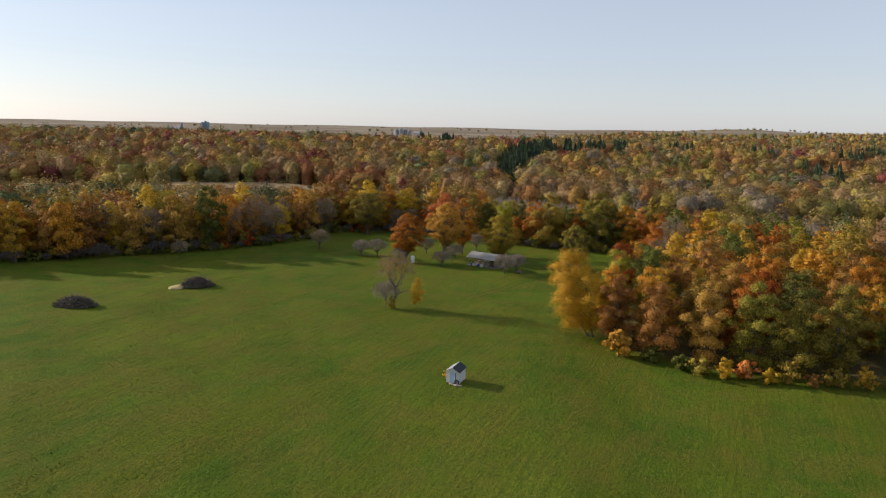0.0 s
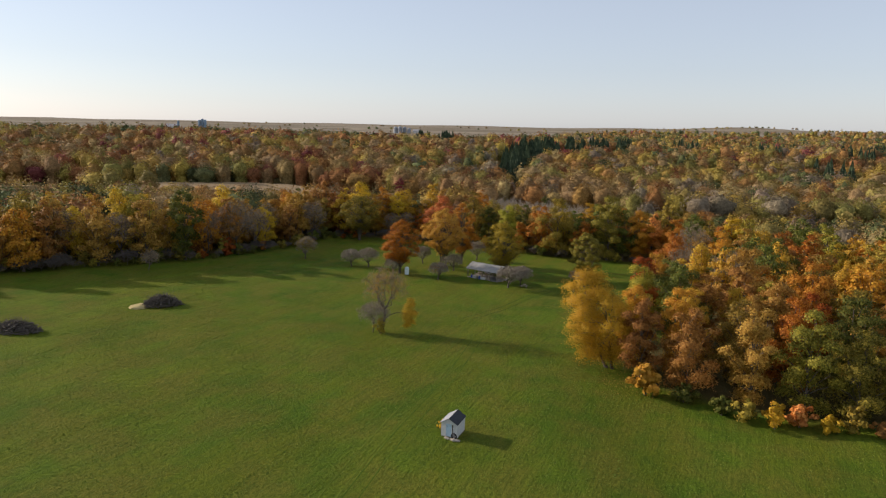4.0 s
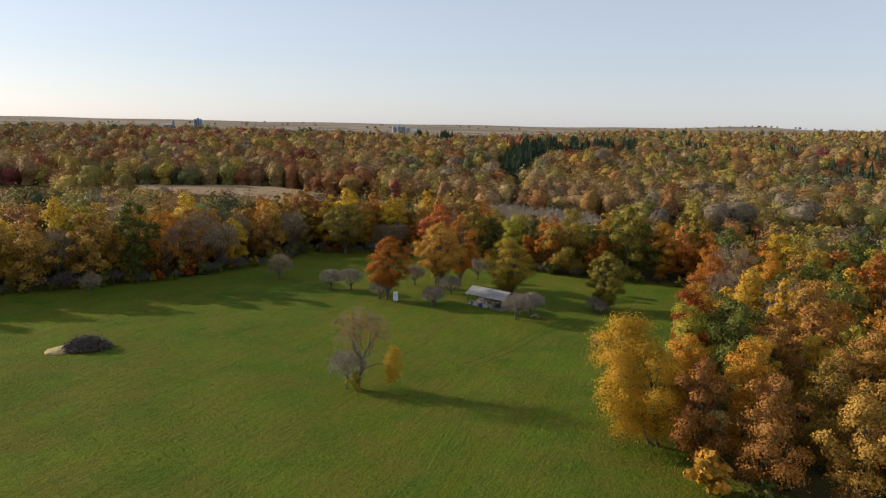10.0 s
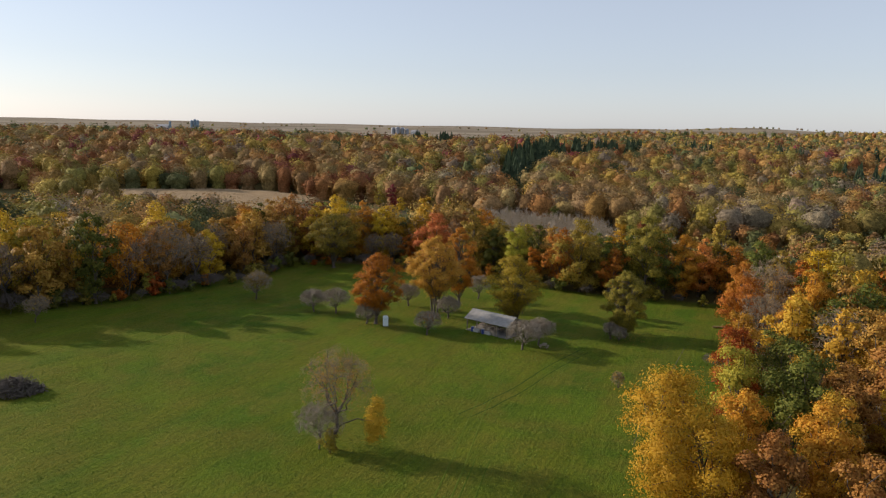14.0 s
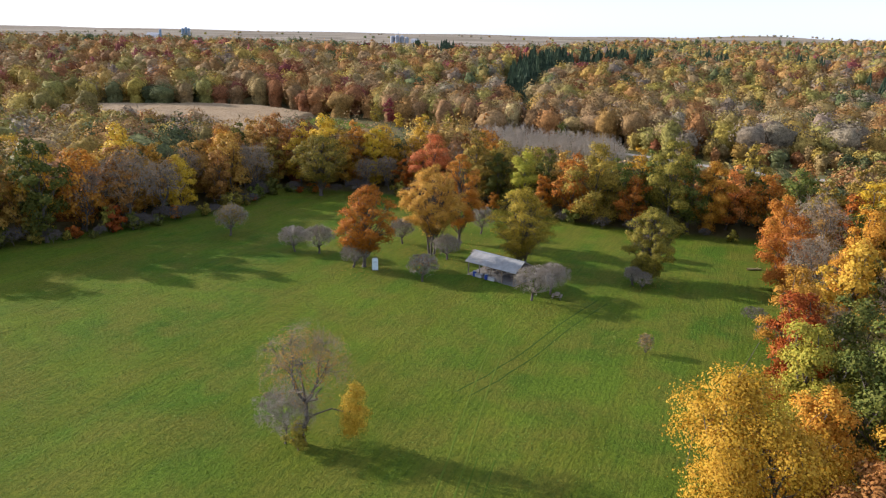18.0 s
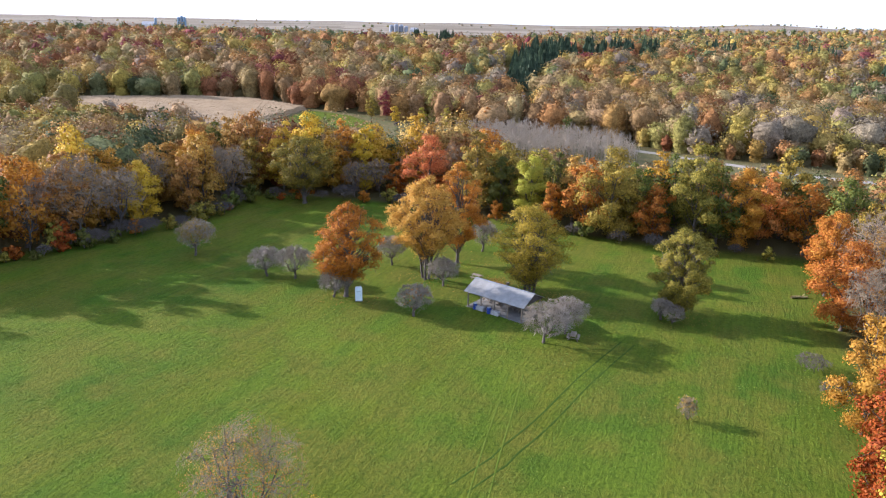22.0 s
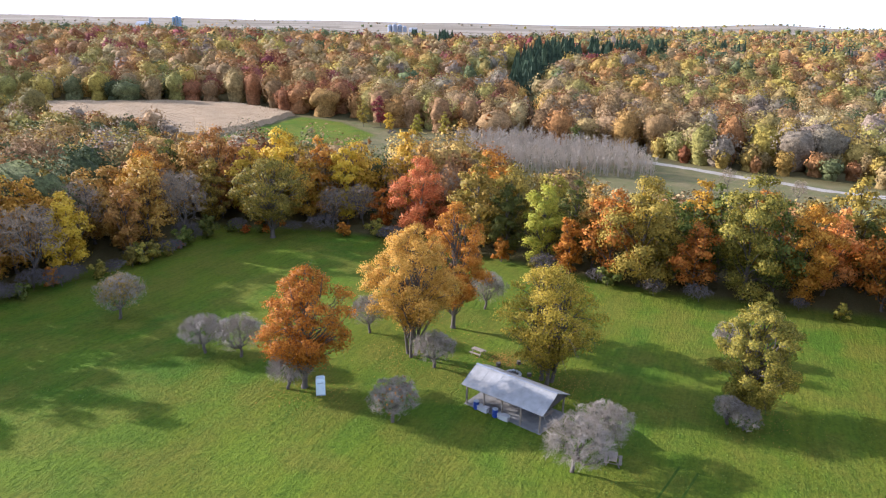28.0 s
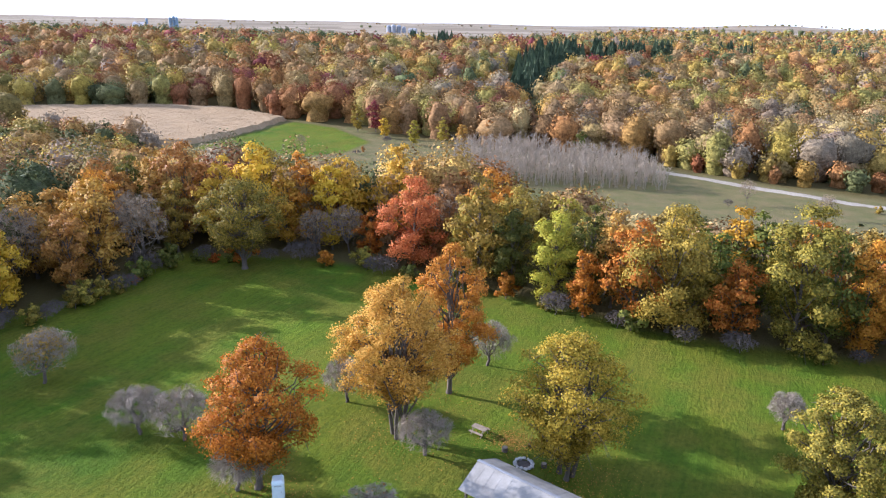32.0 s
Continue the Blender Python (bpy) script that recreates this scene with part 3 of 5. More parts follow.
for i, (x, y, h, r, leaf, count) in enumerate(APPLES):
    text = "bare grey apple tree with a round twiggy head" if not leaf else "nearly bare apple tree with its last few leaves"
    tree = make_bare_tree("apple_tree", 30 + i, h * 1.02, r * 1.0, 0.20, text, twigs=5200, width=0.5, leaf=leaf, leaf_count=count)
    plant(tagged(tree, group="apple trees on the lawn"), x, y, 40 * i)


def walnut():
    """The thin, half-bare tree in the open meadow, with a thicket round its foot."""
    root = make_bare_tree("walnut_tree", 61, 12.2, 4.7, 0.25, "half-bare walnut tree in the meadow with brush at its foot", TWIG_DARK, twigs=2600, leaf="brown", leaf_count=3600, lean=(0.3, 0.1), width=0.42, leaf_size=0.11, fork=0.36)
    rng = np.random.default_rng(62)
    low = [(np.array([4.5, 0.3, 3.4]), 1.3), (np.array([4.9, 0.1, 2.0]), 1.1), (np.array([4.6, 0.2, 4.8]), 1.1), (np.array([5.4, -0.2, 3.6]), 1.0), (np.array([4.3, 0.0, 1.3]), 0.8), (np.array([4.9, 0.3, 6.0]), 0.8), (np.array([4.4, -0.6, 2.8]), 1.0), (np.array([5.2, 0.6, 5.2]), 0.7)]
    part("branch_leaves", leafy("branch_leaves", *leaf_cloud(rng, low, 5200, 0.14), LEAF["gold"]), None, root, "orange leaves on a low side branch")
    limb = curve_segs((0.2, 0.1, 2.6), (4.7, 0.2, 3.6), 0.1, 0.03, rng, 4, 0.1)
    part("branch", mesh_np("branch", *(lambda v, f: (v, [f]))(*tubes(limb, 6)), [BARK], smooth=True), None, root)
    return plant(root, -16.0, 138.8, 0)


walnut()
plant(make_bare_tree("brush", 63, 5.6, 3.4, 0.09, "tangled leafless brush at the foot of the walnut tree", TWIG, twigs=3400, category="shrub", leaf="grey", leaf_count=700, width=0.5, leaf_size=0.11), -17.9, 138.6)
plant(make_tree("ivy_shrub", 64, 3.2, 1.4, 0.1, 0.08, 2600, 0.15, "olive", "leafy shrub grown round the walnut trunk", "shrub", clusters=9), -16.4, 137.7)
plant(make_bare_tree("shrub", 65, 2.8, 1.15, 0.06, "small leafless reddish shrub alone on the lawn", TWIG_DARK, twigs=1300, category="shrub", leaf="brown", leaf_count=260, width=0.6, leaf_size=0.12, fork=0.04), 22.2, 163.2)
plant(make_bare_tree("shrub", 66, 3.0, 1.8, 0.08, "leafless shrub at the foot of the oak", TWIG, twigs=1900, category="shrub", width=0.6, fork=0.08), 27.6, 189.4)

# ---- wood edge: single trees in a few shapes, recoloured ----
SHAPES = []
for k in range(9):
    h, r = (12.5, 14, 15.5, 13, 16, 11, 14.5, 12, 15)[k], (3.6, 4.4, 4.8, 5.0, 4.2, 3.4, 3.9, 4.6, 5.2)[k]
    SHAPES.append(make_tree("wood_tree", 100 + k, h, r, (0.6, 1.2, 1.6, 0.8, 1.8, 0.5, 1.0, 0.6, 1.2)[k], 0.26, 4000, 0.37, "gold",
                            "autumn tree", clusters=22, lean=((0, 0), (0.6, 0.2), (-0.5, 0.4))[k % 3]))
BUSHES = [make_tree("bush", 130 + k, (2.6, 3.4, 4.4)[k], (1.7, 2.0, 2.2)[k], 0.1, 0.08, 900, 0.36, "olive", "bush", "bush", clusters=9) for k in range(3)]
GREYS = [make_bare_tree("bare_tree", 140 + k, (11, 9, 12)[k], (3.8, 3.4, 3.8)[k], 0.15, "bare tree", TWIG_DARK, twigs=1700, width=0.95) for k in range(3)]
BRUSH = [make_bare_tree("brush", 150 + k, (3.4, 2.8)[k], (2.3, 2.6)[k], 0.06, "leafless brush", THICKET, twigs=900, category="shrub") for k in range(2)]
WORDS = {"gold": "golden", "ash": "olive-yellow", "maple": "golden", "yellow": "bright yellow", "orange": "orange", "rust": "rust-brown", "coral": "coral-red", "purple": "dark red", "green": "green",
         "olive": "olive-green", "moss": "mossy green", "lime": "yellow-green", "brown": "tan-brown", "grey": "grey, half-bare"}


def recolour(root, leaf):
    for ob in root.children:
        if ob.name.startswith("crown"):
            ob.material_slots[0].link = "OBJECT"
            ob.material_slots[0].material = LEAF[leaf]


def grow(source, x, y, turn, scale, leaf, where, group, tall=1.0):
    z = tz(x, y) - 0.1
    m = Matrix.Translation((x, y, z)) @ pose(0, 0, 0, 0, 0, turn) @ Matrix.Diagonal((scale, scale, scale * tall, 1))
    if leaf == "grey" and source in SHAPES:
        source = GREYS[SHAPES.index(source) % 3]
        m = m @ Matrix.Diagonal((1.15, 1.15, 1.15, 1))
    if leaf == "grey" and source in BUSHES:
        source = BRUSH[BUSHES.index(source) % 2]
    ob = copy_thing(source, m)
    word = "tree" if source in SHAPES else "bush"
    if source in BRUSH:
        tagged(ob, "tangled leafless grey brush " + where, "shrub", group)
    elif source in GREYS:
        tagged(ob, "leafless grey tree " + where, "tree", group)
    else:
        recolour(ob, leaf)
        tagged(ob, WORDS[leaf] + " autumn " + word + " " + where, word, group)
    return ob


# trees of the hedgerow that stand out, nearest the camera's path
FINE = [make_tree("wood_tree", 160 + k, (14.5, 13.5, 15, 14)[k], (4.4, 4.0, 4.8, 5.2)[k], (0.2, 0.4, 0.3, 0.2)[k], 0.27, 14000, 0.23, "gold", "golden autumn tree in the hedgerow", clusters=22) for k in range(4)]
SHAPES += FINE
plant(tagged(make_tree("wood_tree", 170, 16.4, 7.0, 0.4, 0.32, 56000, 0.165, "yellow", "bright yellow tree leaning out over the meadow", clusters=46, lean=(-4.0, 0.5), stems=2), group="trees of the hedgerow"), 22.4, 125.8)
HEDGE = ((25.9, 120.8, 10, 0.98, "brown"), (32, 117, 12, 0.95, "brown"), (39.5, 112.5, 9, 1.0, "brown"), (46, 110, 11, 1.0, "moss"),
         (52.5, 108.5, 12, 0.95, "moss"), (59, 109, 10, 1.0, "moss"), (27.5, 131, 9, 0.9, "orange"), (33, 125.5, 11, 0.95, "orange"), (41, 122, 12, 0.95, "olive"),
         (48, 119, 2, 1.0, "rust"), (56, 117, 6, 1.05, "green"), (63, 114, 8, 1.0, "moss"), (37, 132, 6, 0.85, "gold"), (46, 129, 1, 0.95, "brown"),
         (54, 127, 4, 0.95, "rust"), (39, 162, 11, 0.85, "gold"), (50.5, 189, 12, 0.95, "orange"), (55, 203, 9, 0.95, "orange"), (54, 178, 10, 0.9, "orange"),
         (69, 174, 12, 1.1, "green"), (61, 187, 11, 1.0, "orange"), (69, 200, 11, 1.15, "yellow"), (57, 152, 9, 0.9, "rust"), (41, 137, 11, 0.95, "brown"),
         (61, 144, 10, 0.95, "lime"), (68, 126, 4, 1.0, "brown"), (72, 114, 1, 1.0, "green"), (80, 110, 3, 1.05, "moss"),
         (59, 212, 3, 0.85, "orange"), (66, 202, 2, 0.95, "rust"), (67, 213, 4, 0.95, "olive"), (72, 190, 2, 1.0, "gold"), (76, 172, 0, 1.0, "brown"), (80, 182, 4, 1.0, "rust"),
         (72, 150, 8, 1.0, "gold"), (80, 140, 2, 1.0, "orange"), (90, 125, 4, 1.0, "brown"), (92, 150, 3, 1.0, "olive"), (88, 165, 1, 1.0, "gold"), (90, 112, 2, 1.0, "brown"))
for i, (x, y, k, s, leaf) in enumerate(HEDGE):
    grow(SHAPES[k if k > 8 or y > 150 else 9 + k % 4], x, y, 67 * i, s, leaf, "in the hedgerow beside the meadow", "trees of the hedgerow")
rng = np.random.default_rng(7)
for i, (x, y, s, leaf) in enumerate(((25.4, 114.9, 1.8, "gold"), (37, 107, 1.0, "olive"), (40, 105, 0.9, "yellow"), (43.5, 105.6, 1.25, "coral"), (46.5, 103.8, 0.8, "yellow"),
                                     (50, 104.4, 0.9, "olive"), (53, 103.6, 0.85, "brown"), (57, 104, 1.0, "olive"), (61, 103.6, 0.9, "gold"), (34.5, 109, 1.1, "green"), (30.5, 113, 0.9, "green"),
                                     (66, 104, 1.0, "olive"), (72, 103, 1.0, "brown"), (41, 176, 0.8, "grey"), (39.5, 168, 0.9, "grey"), (36, 153, 0.9, "green"))):
    grow(BUSHES[i % 3], x, y, 50 * i, s, leaf, "at the foot of the hedgerow", "bushes of the hedgerow")
for i, (x, y) in enumerate(((43.5, 160.5), (55, 183), (40, 146), (47, 139))):
    grow(GREYS[i % 3], x, y, 90 * i, 0.8, "", "in the hedgerow", "trees of the hedgerow")

# named trees along the far edge of the lawn
EDGE = ((-10, 257, 12, 0.98, "coral"), (-22, 262, 4, 0.85, "grey"), (-28, 261, 1, 0.8, "grey"), (-18, 259, 5, 0.7, "rust"), (0, 253, 6, 0.85, "olive"), (6, 246, 10, 0.85, "green"), (12, 241, 9, 0.85, "lime"),
        (3, 260, 2, 0.95, "orange"), (18, 245, 4, 0.8, "green"), (16, 236.5, 5, 0.75, "rust"), (27, 233, 12, 1.12, "olive"), (35, 231, 3, 0.75, "orange"), (42, 228.5, 11, 1.12, "moss"),
        (51, 228, 10, 1.0, "orange"), (56, 232, 1, 0.9, "coral"), (62, 226, 3, 0.9, "orange"), (70, 228, 2, 0.9, "brown"), (48, 238, 4, 0.85, "orange"), (30, 243, 0, 0.9, "yellow"), (60, 242, 5, 0.9, "coral"),
        (-46, 264, 1, 1.1, "gold"), (-52, 259, 0, 0.95, "olive"), (-40, 268, 2, 1.1, "yellow"), (-31, 269, 1, 1.15, "orange"), (-24, 271, 3, 1.15, "gold"), (-14, 270, 4, 1.05, "gold"), (-58, 236, 6, 0.8, "brown"), (-63, 226, 3, 0.8, "yellow"))
for i, (x, y, k, s, leaf) in enumerate(EDGE):
    grow(SHAPES[k], x, y, 71 * i + 20, s * (1.18 if x > -20 else 1.12), leaf, "at the edge of the wood", "trees of the wood edge")


def scatter(rng, x0, x1, y0, y1, step):
    gx, gy = np.meshgrid(np.arange(x0, x1, step), np.arange(y0, y1, step))
    gx = gx + (np.arange(gx.shape[0]) % 2)[:, None] * step / 2
    p = np.stack([gx, gy], -1).reshape(-1, 2)
    return p + rng.uniform(-0.36, 0.36, p.shape) * step


MIX = ["orange"] * 8 + ["gold"] * 14 + ["brown"] * 25 + ["rust"] * 4 + ["olive"] * 24 + ["yellow"] * 3 + ["green"] * 15 + ["lime"] * 3 + ["purple"] * 2 + ["coral"] * 1 + ["grey"] * 12
FAR_MIX = ["far_grey"] * 4 + ["far_green"] * 3 + ["far_olive"] * 8 + ["far_gold"] * 10 + ["far_tan"] * 7 + ["far_orange"] * 11 + ["far_brown"] * 9 + ["far_rust"] * 5 + ["far_purple"] * 2
FOOT_MIX = ["far_grey"] * 8 + ["far_green"] * 1 + ["far_olive"] * 7 + ["far_gold"] * 4 + ["far_tan"] * 8 + ["far_orange"] * 4 + ["far_brown"] * 8 + ["far_rust"] * 1
NEAR_MIX = ["far_grey"] * 3 + ["far_green"] * 4 + ["far_olive"] * 6 + ["far_gold"] * 5 + ["far_tan"] * 5 + ["far_orange"] * 5 + ["far_brown"] * 6 + ["far_rust"] * 1 + ["far_green"] * 2 + ["far_gold"] * 3
LEFT_MIX = ["gold"] * 8 + ["yellow"] * 1 + ["brown"] * 12 + ["grey"] * 5 + ["olive"] * 3 + ["orange"] * 2 + ["green"] * 1
taken = np.array([(a[0], a[1]) for a in HEDGE + EDGE])
spots = scatter(rng, -150, 110, 140, 300, 6.0)
lawn_d = edge_distance(LAWN, spots[:, 0], spots[:, 1])
val_d = edge_distance(VALLEY, spots[:, 0], spots[:, 1])
near = np.hypot(spots[:, None, 0] - taken[None, :, 0], spots[:, None, 1] - taken[None, :, 1]).min(1)
pick = (lawn_d < np.where(spots[:, 0] < -46, -1.6, -5.5)) & (lawn_d > -20) & (val_d < -2) & (near > 4.2) & (spots[:, 1] > 0.0) & ((spots[:, 0] < 40) | (spots[:, 1] > 215) | ((lawn_d < -7) & (near > 5.2) & ((spots[:, 0] > 50) | (spots[:, 1] < 138))))
for i, (x, y) in enumerate(spots[pick]):
    left = x < -46
    palette = LEFT_MIX if left or x > 40 and y < 215 else MIX
    leaf = palette[rng.integers(len(palette))]
    s = rng.uniform(0.78, 1.08) * (1.24 if left else 1.12)
    grow(SHAPES[rng.integers(9) if x < 24 or y > 150 else 9 + rng.integers(4)], x, y, rng.uniform(0, 360), s, leaf, "at the edge of the wood", "trees of the wood edge")
# bushes along the wood's foot
for (x0, y0), (x1, y1) in zip(LAWN[:16], LAWN[1:17]):
    n = int(math.hypot(x1 - x0, y1 - y0) / (2.0 if x0 < -45 else 5.0))
    for k in range(n):
        u = (k + rng.uniform(0.1, 0.9)) / n
        nx, ny = -(y1 - y0), x1 - x0
        ln = math.hypot(nx, ny)
        off = rng.uniform(0.2, 3.0) if x0 < -45 else rng.uniform(2.5, 5.0)
        leaf = ("moss", "green", "rust", "grey")[rng.choice(4, p=[0.24, 0.22, 0.1, 0.44])]
        grow(BUSHES[rng.integers(3)], x0 + (x1 - x0) * u + nx / ln * off, y0 + (y1 - y0) * u + ny / ln * off, rng.uniform(0, 360), rng.uniform(0.6, 1.3), leaf, "along the foot of the wood", "bushes along the wood")
for src in SHAPES + BUSHES + GREYS + BRUSH:       # the patterns themselves stand deep in the wood
    i = (SHAPES + BUSHES + GREYS + BRUSH).index(src)
    plant(src, -95 - 7 * (i % 5), 215 + 8 * (i // 5), 30 * i)
    tagged(src, "golden autumn tree in the wood" if src in SHAPES else "olive bush in the wood" if src in BUSHES else "leafless brush in the wood" if src in BRUSH else "leafless grey tree in the wood", group="trees of the wood edge")


# ---- farther woods: one mass of trees each ----
def dome_shape(cuts):
    """Directions over a ball without its underside, and its triangles."""
    bm = bmesh.new()
    bmesh.ops.create_icosphere(bm, subdivisions=cuts, radius=1)
    bmesh.ops.delete(bm, geom=[f for f in bm.faces if f.calc_center_median().z < -0.5], context="FACES")
    bm.verts.index_update()
    v = np.array([p.co for p in bm.verts])
    f = np.array([[p.index for p in q.verts] for q in bm.faces])
    bm.free()
    return v, f


DOMES = {k: dome_shape(k) for k in (1, 2)}


def woods(name, label, xy, heights, radii, kinds, per, size, seed, cuts=2, knobs=12):
    """Many crowns in one mesh, each a broad, knobbly dome broken up by leaf clumps; one material to a colour."""
    rng = np.random.default_rng(seed)
    names = sorted(set(kinds))
    n = len(xy)
    z = terrain(xy[:, 0], xy[:, 1])
    ball, tri = DOMES[cuts]
    m, q = len(ball), len(tri)
    knob = rng.normal(size=(n, knobs, 3))
    knob[:, :, 2] = np.abs(knob[:, :, 2]) * 0.9 - 0.15
    knob /= np.linalg.norm(knob, axis=2, keepdims=True)
    sharp = rng.uniform(6, 15, (n, knobs))
    bulge = rng.uniform(0.14, 0.50, (n, knobs))
    axes = np.stack([radii * rng.uniform(0.85, 1.15, n), radii * rng.uniform(0.85, 1.15, n), heights * rng.uniform(0.50, 0.56, n)], -1)
    middle = np.c_[xy, z + heights * 0.46]

    def knobbly(d):
        """For directions (n, k, 3): how far out the crown reaches, and the nearest bulge."""
        near = np.einsum("nkc,njc->nkj", d, knob)
        lift = bulge[:, None] * np.exp((near - 1) * sharp[:, None])
        return 0.72 + lift.max(2), lift.argmax(2)

    core = np.broadcast_to(ball, (n, m, 3))
    reach, _ = knobbly(core)
    reach = reach * rng.uniform(0.78, 1.04, (n, m)) * 0.87
    verts = middle[:, None] + core * reach[:, :, None] * axes[:, None]
    faces = (tri[None] + (np.arange(n) * m)[:, None, None]).reshape(-1, 3)
    # understorey down to the ground
    a = np.linspace(0, 2 * np.pi, 8)[:-1]
    skirt = np.stack([np.stack([np.cos(a) * w, np.sin(a) * w, np.full(7, h)], -1) for h, w in ((0.0, 0.62), (0.2, 0.66), (0.5, 0.50))], 0).reshape(-1, 3)
    sw = rng.uniform(0.7, 1.15, (n, 21, 1))
    sv = np.concatenate([xy[:, None] + skirt[None, :, :2] * sw * radii[:, None, None], (z[:, None] + skirt[None, :, 2] * heights[:, None] * sw[:, :, 0])[:, :, None]], -1)
    b = np.arange(7)
    sq = np.concatenate([np.stack([b + 7 * k, (b + 1) % 7 + 7 * k, (b + 1) % 7 + 7 * k + 7, b + 7 * k + 7], -1) for k in range(2)])
    sf = (sq[None] + (np.arange(n) * 21)[:, None, None]).reshape(-1, 4)
    # leaf clumps
    d = rng.normal(size=(n, per, 3))
    d[:, :, 2] = np.where(d[:, :, 2] < -0.9, -d[:, :, 2], d[:, :, 2])
    d /= np.linalg.norm(d, axis=2, keepdims=True)
    reach, which = knobbly(d)
    p = middle[:, None] + d * (reach * rng.uniform(0.84, 1.12, (n, per)))[:, :, None] * axes[:, None]
    along = d * 0.7 + (d - np.take_along_axis(knob, which[:, :, None], 1)) * 0.9 + rng.normal(size=d.shape) * 0.2
    along = (along / (np.linalg.norm(along, axis=2, keepdims=True) + 1e-6)).reshape(-1, 3)
    cv, cf = cards(p.reshape(-1, 3), d.reshape(-1, 3), np.full(n * per, size), rng, 1.0, 0.38)
    nv = n * m
    verts = np.concatenate([verts.reshape(-1, 3), sv.reshape(-1, 3), cv])
    colour = np.array([names.index(c) for c in kinds])
    index = np.concatenate([np.repeat(colour, q), np.repeat(colour, 14), np.repeat(colour, per)])
    smooth = np.r_[np.ones(len(faces) + len(sf), bool), np.zeros(len(cf), bool)]
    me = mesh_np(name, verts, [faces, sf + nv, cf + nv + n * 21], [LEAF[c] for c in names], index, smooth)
    soften(me, along, nv + n * 21)
    tone = rng.random(n)
    me.attributes.new("tone", "FLOAT", "POINT").data.foreach_set("value", np.concatenate([np.repeat(tone, m), np.repeat(tone, 21), np.repeat(tone, 4 * per)]).astype(np.float32))
    return tagged(new(name, me), label, "woods", kind="stuff")


def pine_woods(name, label, xy, heights, seed):
    """Conifers in one mesh: narrow cones of drooping, ragged whorls."""
    rng = np.random.default_rng(seed)
    n = len(xy)
    z = terrain(xy[:, 0], xy[:, 1])
    tiers, arms = 7, 9
    verts, faces = [], []
    at = 0
    for i in range(n):
        h, r = heights[i], heights[i] * rng.uniform(0.20, 0.28)
        for k in range(tiers):
            z0 = z[i] + h * (0.08 + 0.84 * k / tiers)
            rk = r * (1 - k / tiers) ** 0.8 + 0.25
            a = np.linspace(0, 2 * np.pi, 2 * arms + 1)[:-1] + rng.uniform(0, 1)
            reach = np.where(np.arange(2 * arms) % 2 == 0, 1.0, 0.55) * rk * rng.uniform(0.8, 1.15, 2 * arms)
            ring = np.stack([xy[i, 0] + np.cos(a) * reach, xy[i, 1] + np.sin(a) * reach, z0 - 0.12 * reach + rng.uniform(-0.2, 0.2, 2 * arms)], -1)
            top = np.array([[xy[i, 0], xy[i, 1], z0 + h * 0.26]])
            verts.append(np.concatenate([ring, top]))
            j = np.arange(2 * arms)
            faces.append(np.stack([j, (j + 1) % (2 * arms), np.full(2 * arms, 2 * arms)], -1) + at)
            at += 2 * arms + 1
    me = mesh_np(name, np.concatenate(verts), [np.concatenate(faces)], [LEAF["pine"]])
    return tagged(new(name, me), label, "woods", kind="stuff")


PINES = ((34, 610, 12), (42, 640, 16), (50, 680, 18), (62, 720, 20), (85, 745, 24), (110, 760, 24), (140, 775, 24), (-30, 900, 26), (-60, 920, 20), (168, 790, 14),
         (310, 760, 12), (380, 720, 18), (430, 680, 16), (300, 600, 6), (450, 800, 20), (240, 820, 14), (520, 760, 14))


def clear_of_pines(xy):
    keep = np.ones(len(xy), bool)
    for x0, y0, m in PINES:
        keep &= ~((np.abs(xy[:, 0] - x0) < 13) & (xy[:, 1] > y0 - 48) & (xy[:, 1] < y0 + 30))
    return xy[keep]


def kinds_for(xy, rng, palette, reach=0.02):
    """Colours drift over the slope, so that neighbours often look alike, with odd ones between."""
    a = sum(np.sin(xy[:, 0] * rng.normal() * reach + xy[:, 1] * rng.normal() * reach + rng.uniform(0, 6.3)) for _ in range(9)) / 3
    rank = np.argsort(np.argsort(a + rng.normal(size=len(xy)) * 1.7)) / len(xy)
    return [palette[int(u * len(palette))] for u in rank]


rng = np.random.default_rng(21)
s = scatter(rng, -330, 260, 120, 470, 8.5)
ld, vd = edge_distance(LAWN, s[:, 0], s[:, 1]), edge_distance(VALLEY, s[:, 0], s[:, 1])
s = s[(ld < -19) & (vd < -3) & (s[:, 1] < 440 - 0.18 * np.abs(s[:, 0])) & (s[:, 1] < 415) & (np.abs(s[:, 0]) < 60 + 0.9 * s[:, 1])]
hs = rng.uniform(11, 17, len(s)) * np.where((s[:, 1] > 252) & (s[:, 0] > -60), 1.12, 1.0) * (1 - 0.5 * smooth01(s[:, 0], 0, 35) * smooth01(s[:, 1], 238, 262)) * (1 - 0.25 * smooth01(-s[:, 0], 60, 90) * smooth01(s[:, 1], 300, 340))
rs, kinds = hs * rng.uniform(0.36, 0.50, len(s)), np.array(kinds_for(s, rng, NEAR_MIX, 0.05))
single = (s[:, 0] > 40) & (s[:, 0] < 112) & (s[:, 1] < 222) & (s[:, 1] > 96)
for i in np.flatnonzero(single):
    grow(FINE[i % 4] if s[i, 1] < 140 and s[i, 0] < 75 else SHAPES[i % 9], s[i, 0], s[i, 1], 77 * i, hs[i] / 14.5, ("brown", "gold", "olive", "orange", "brown", "rust", "moss", "gold", "green")[i % 9], "deep in the hedgerow wood", "trees of the hedgerow")
s, hs, rs, kinds = s[~single], hs[~single], rs[~single], kinds[~single]
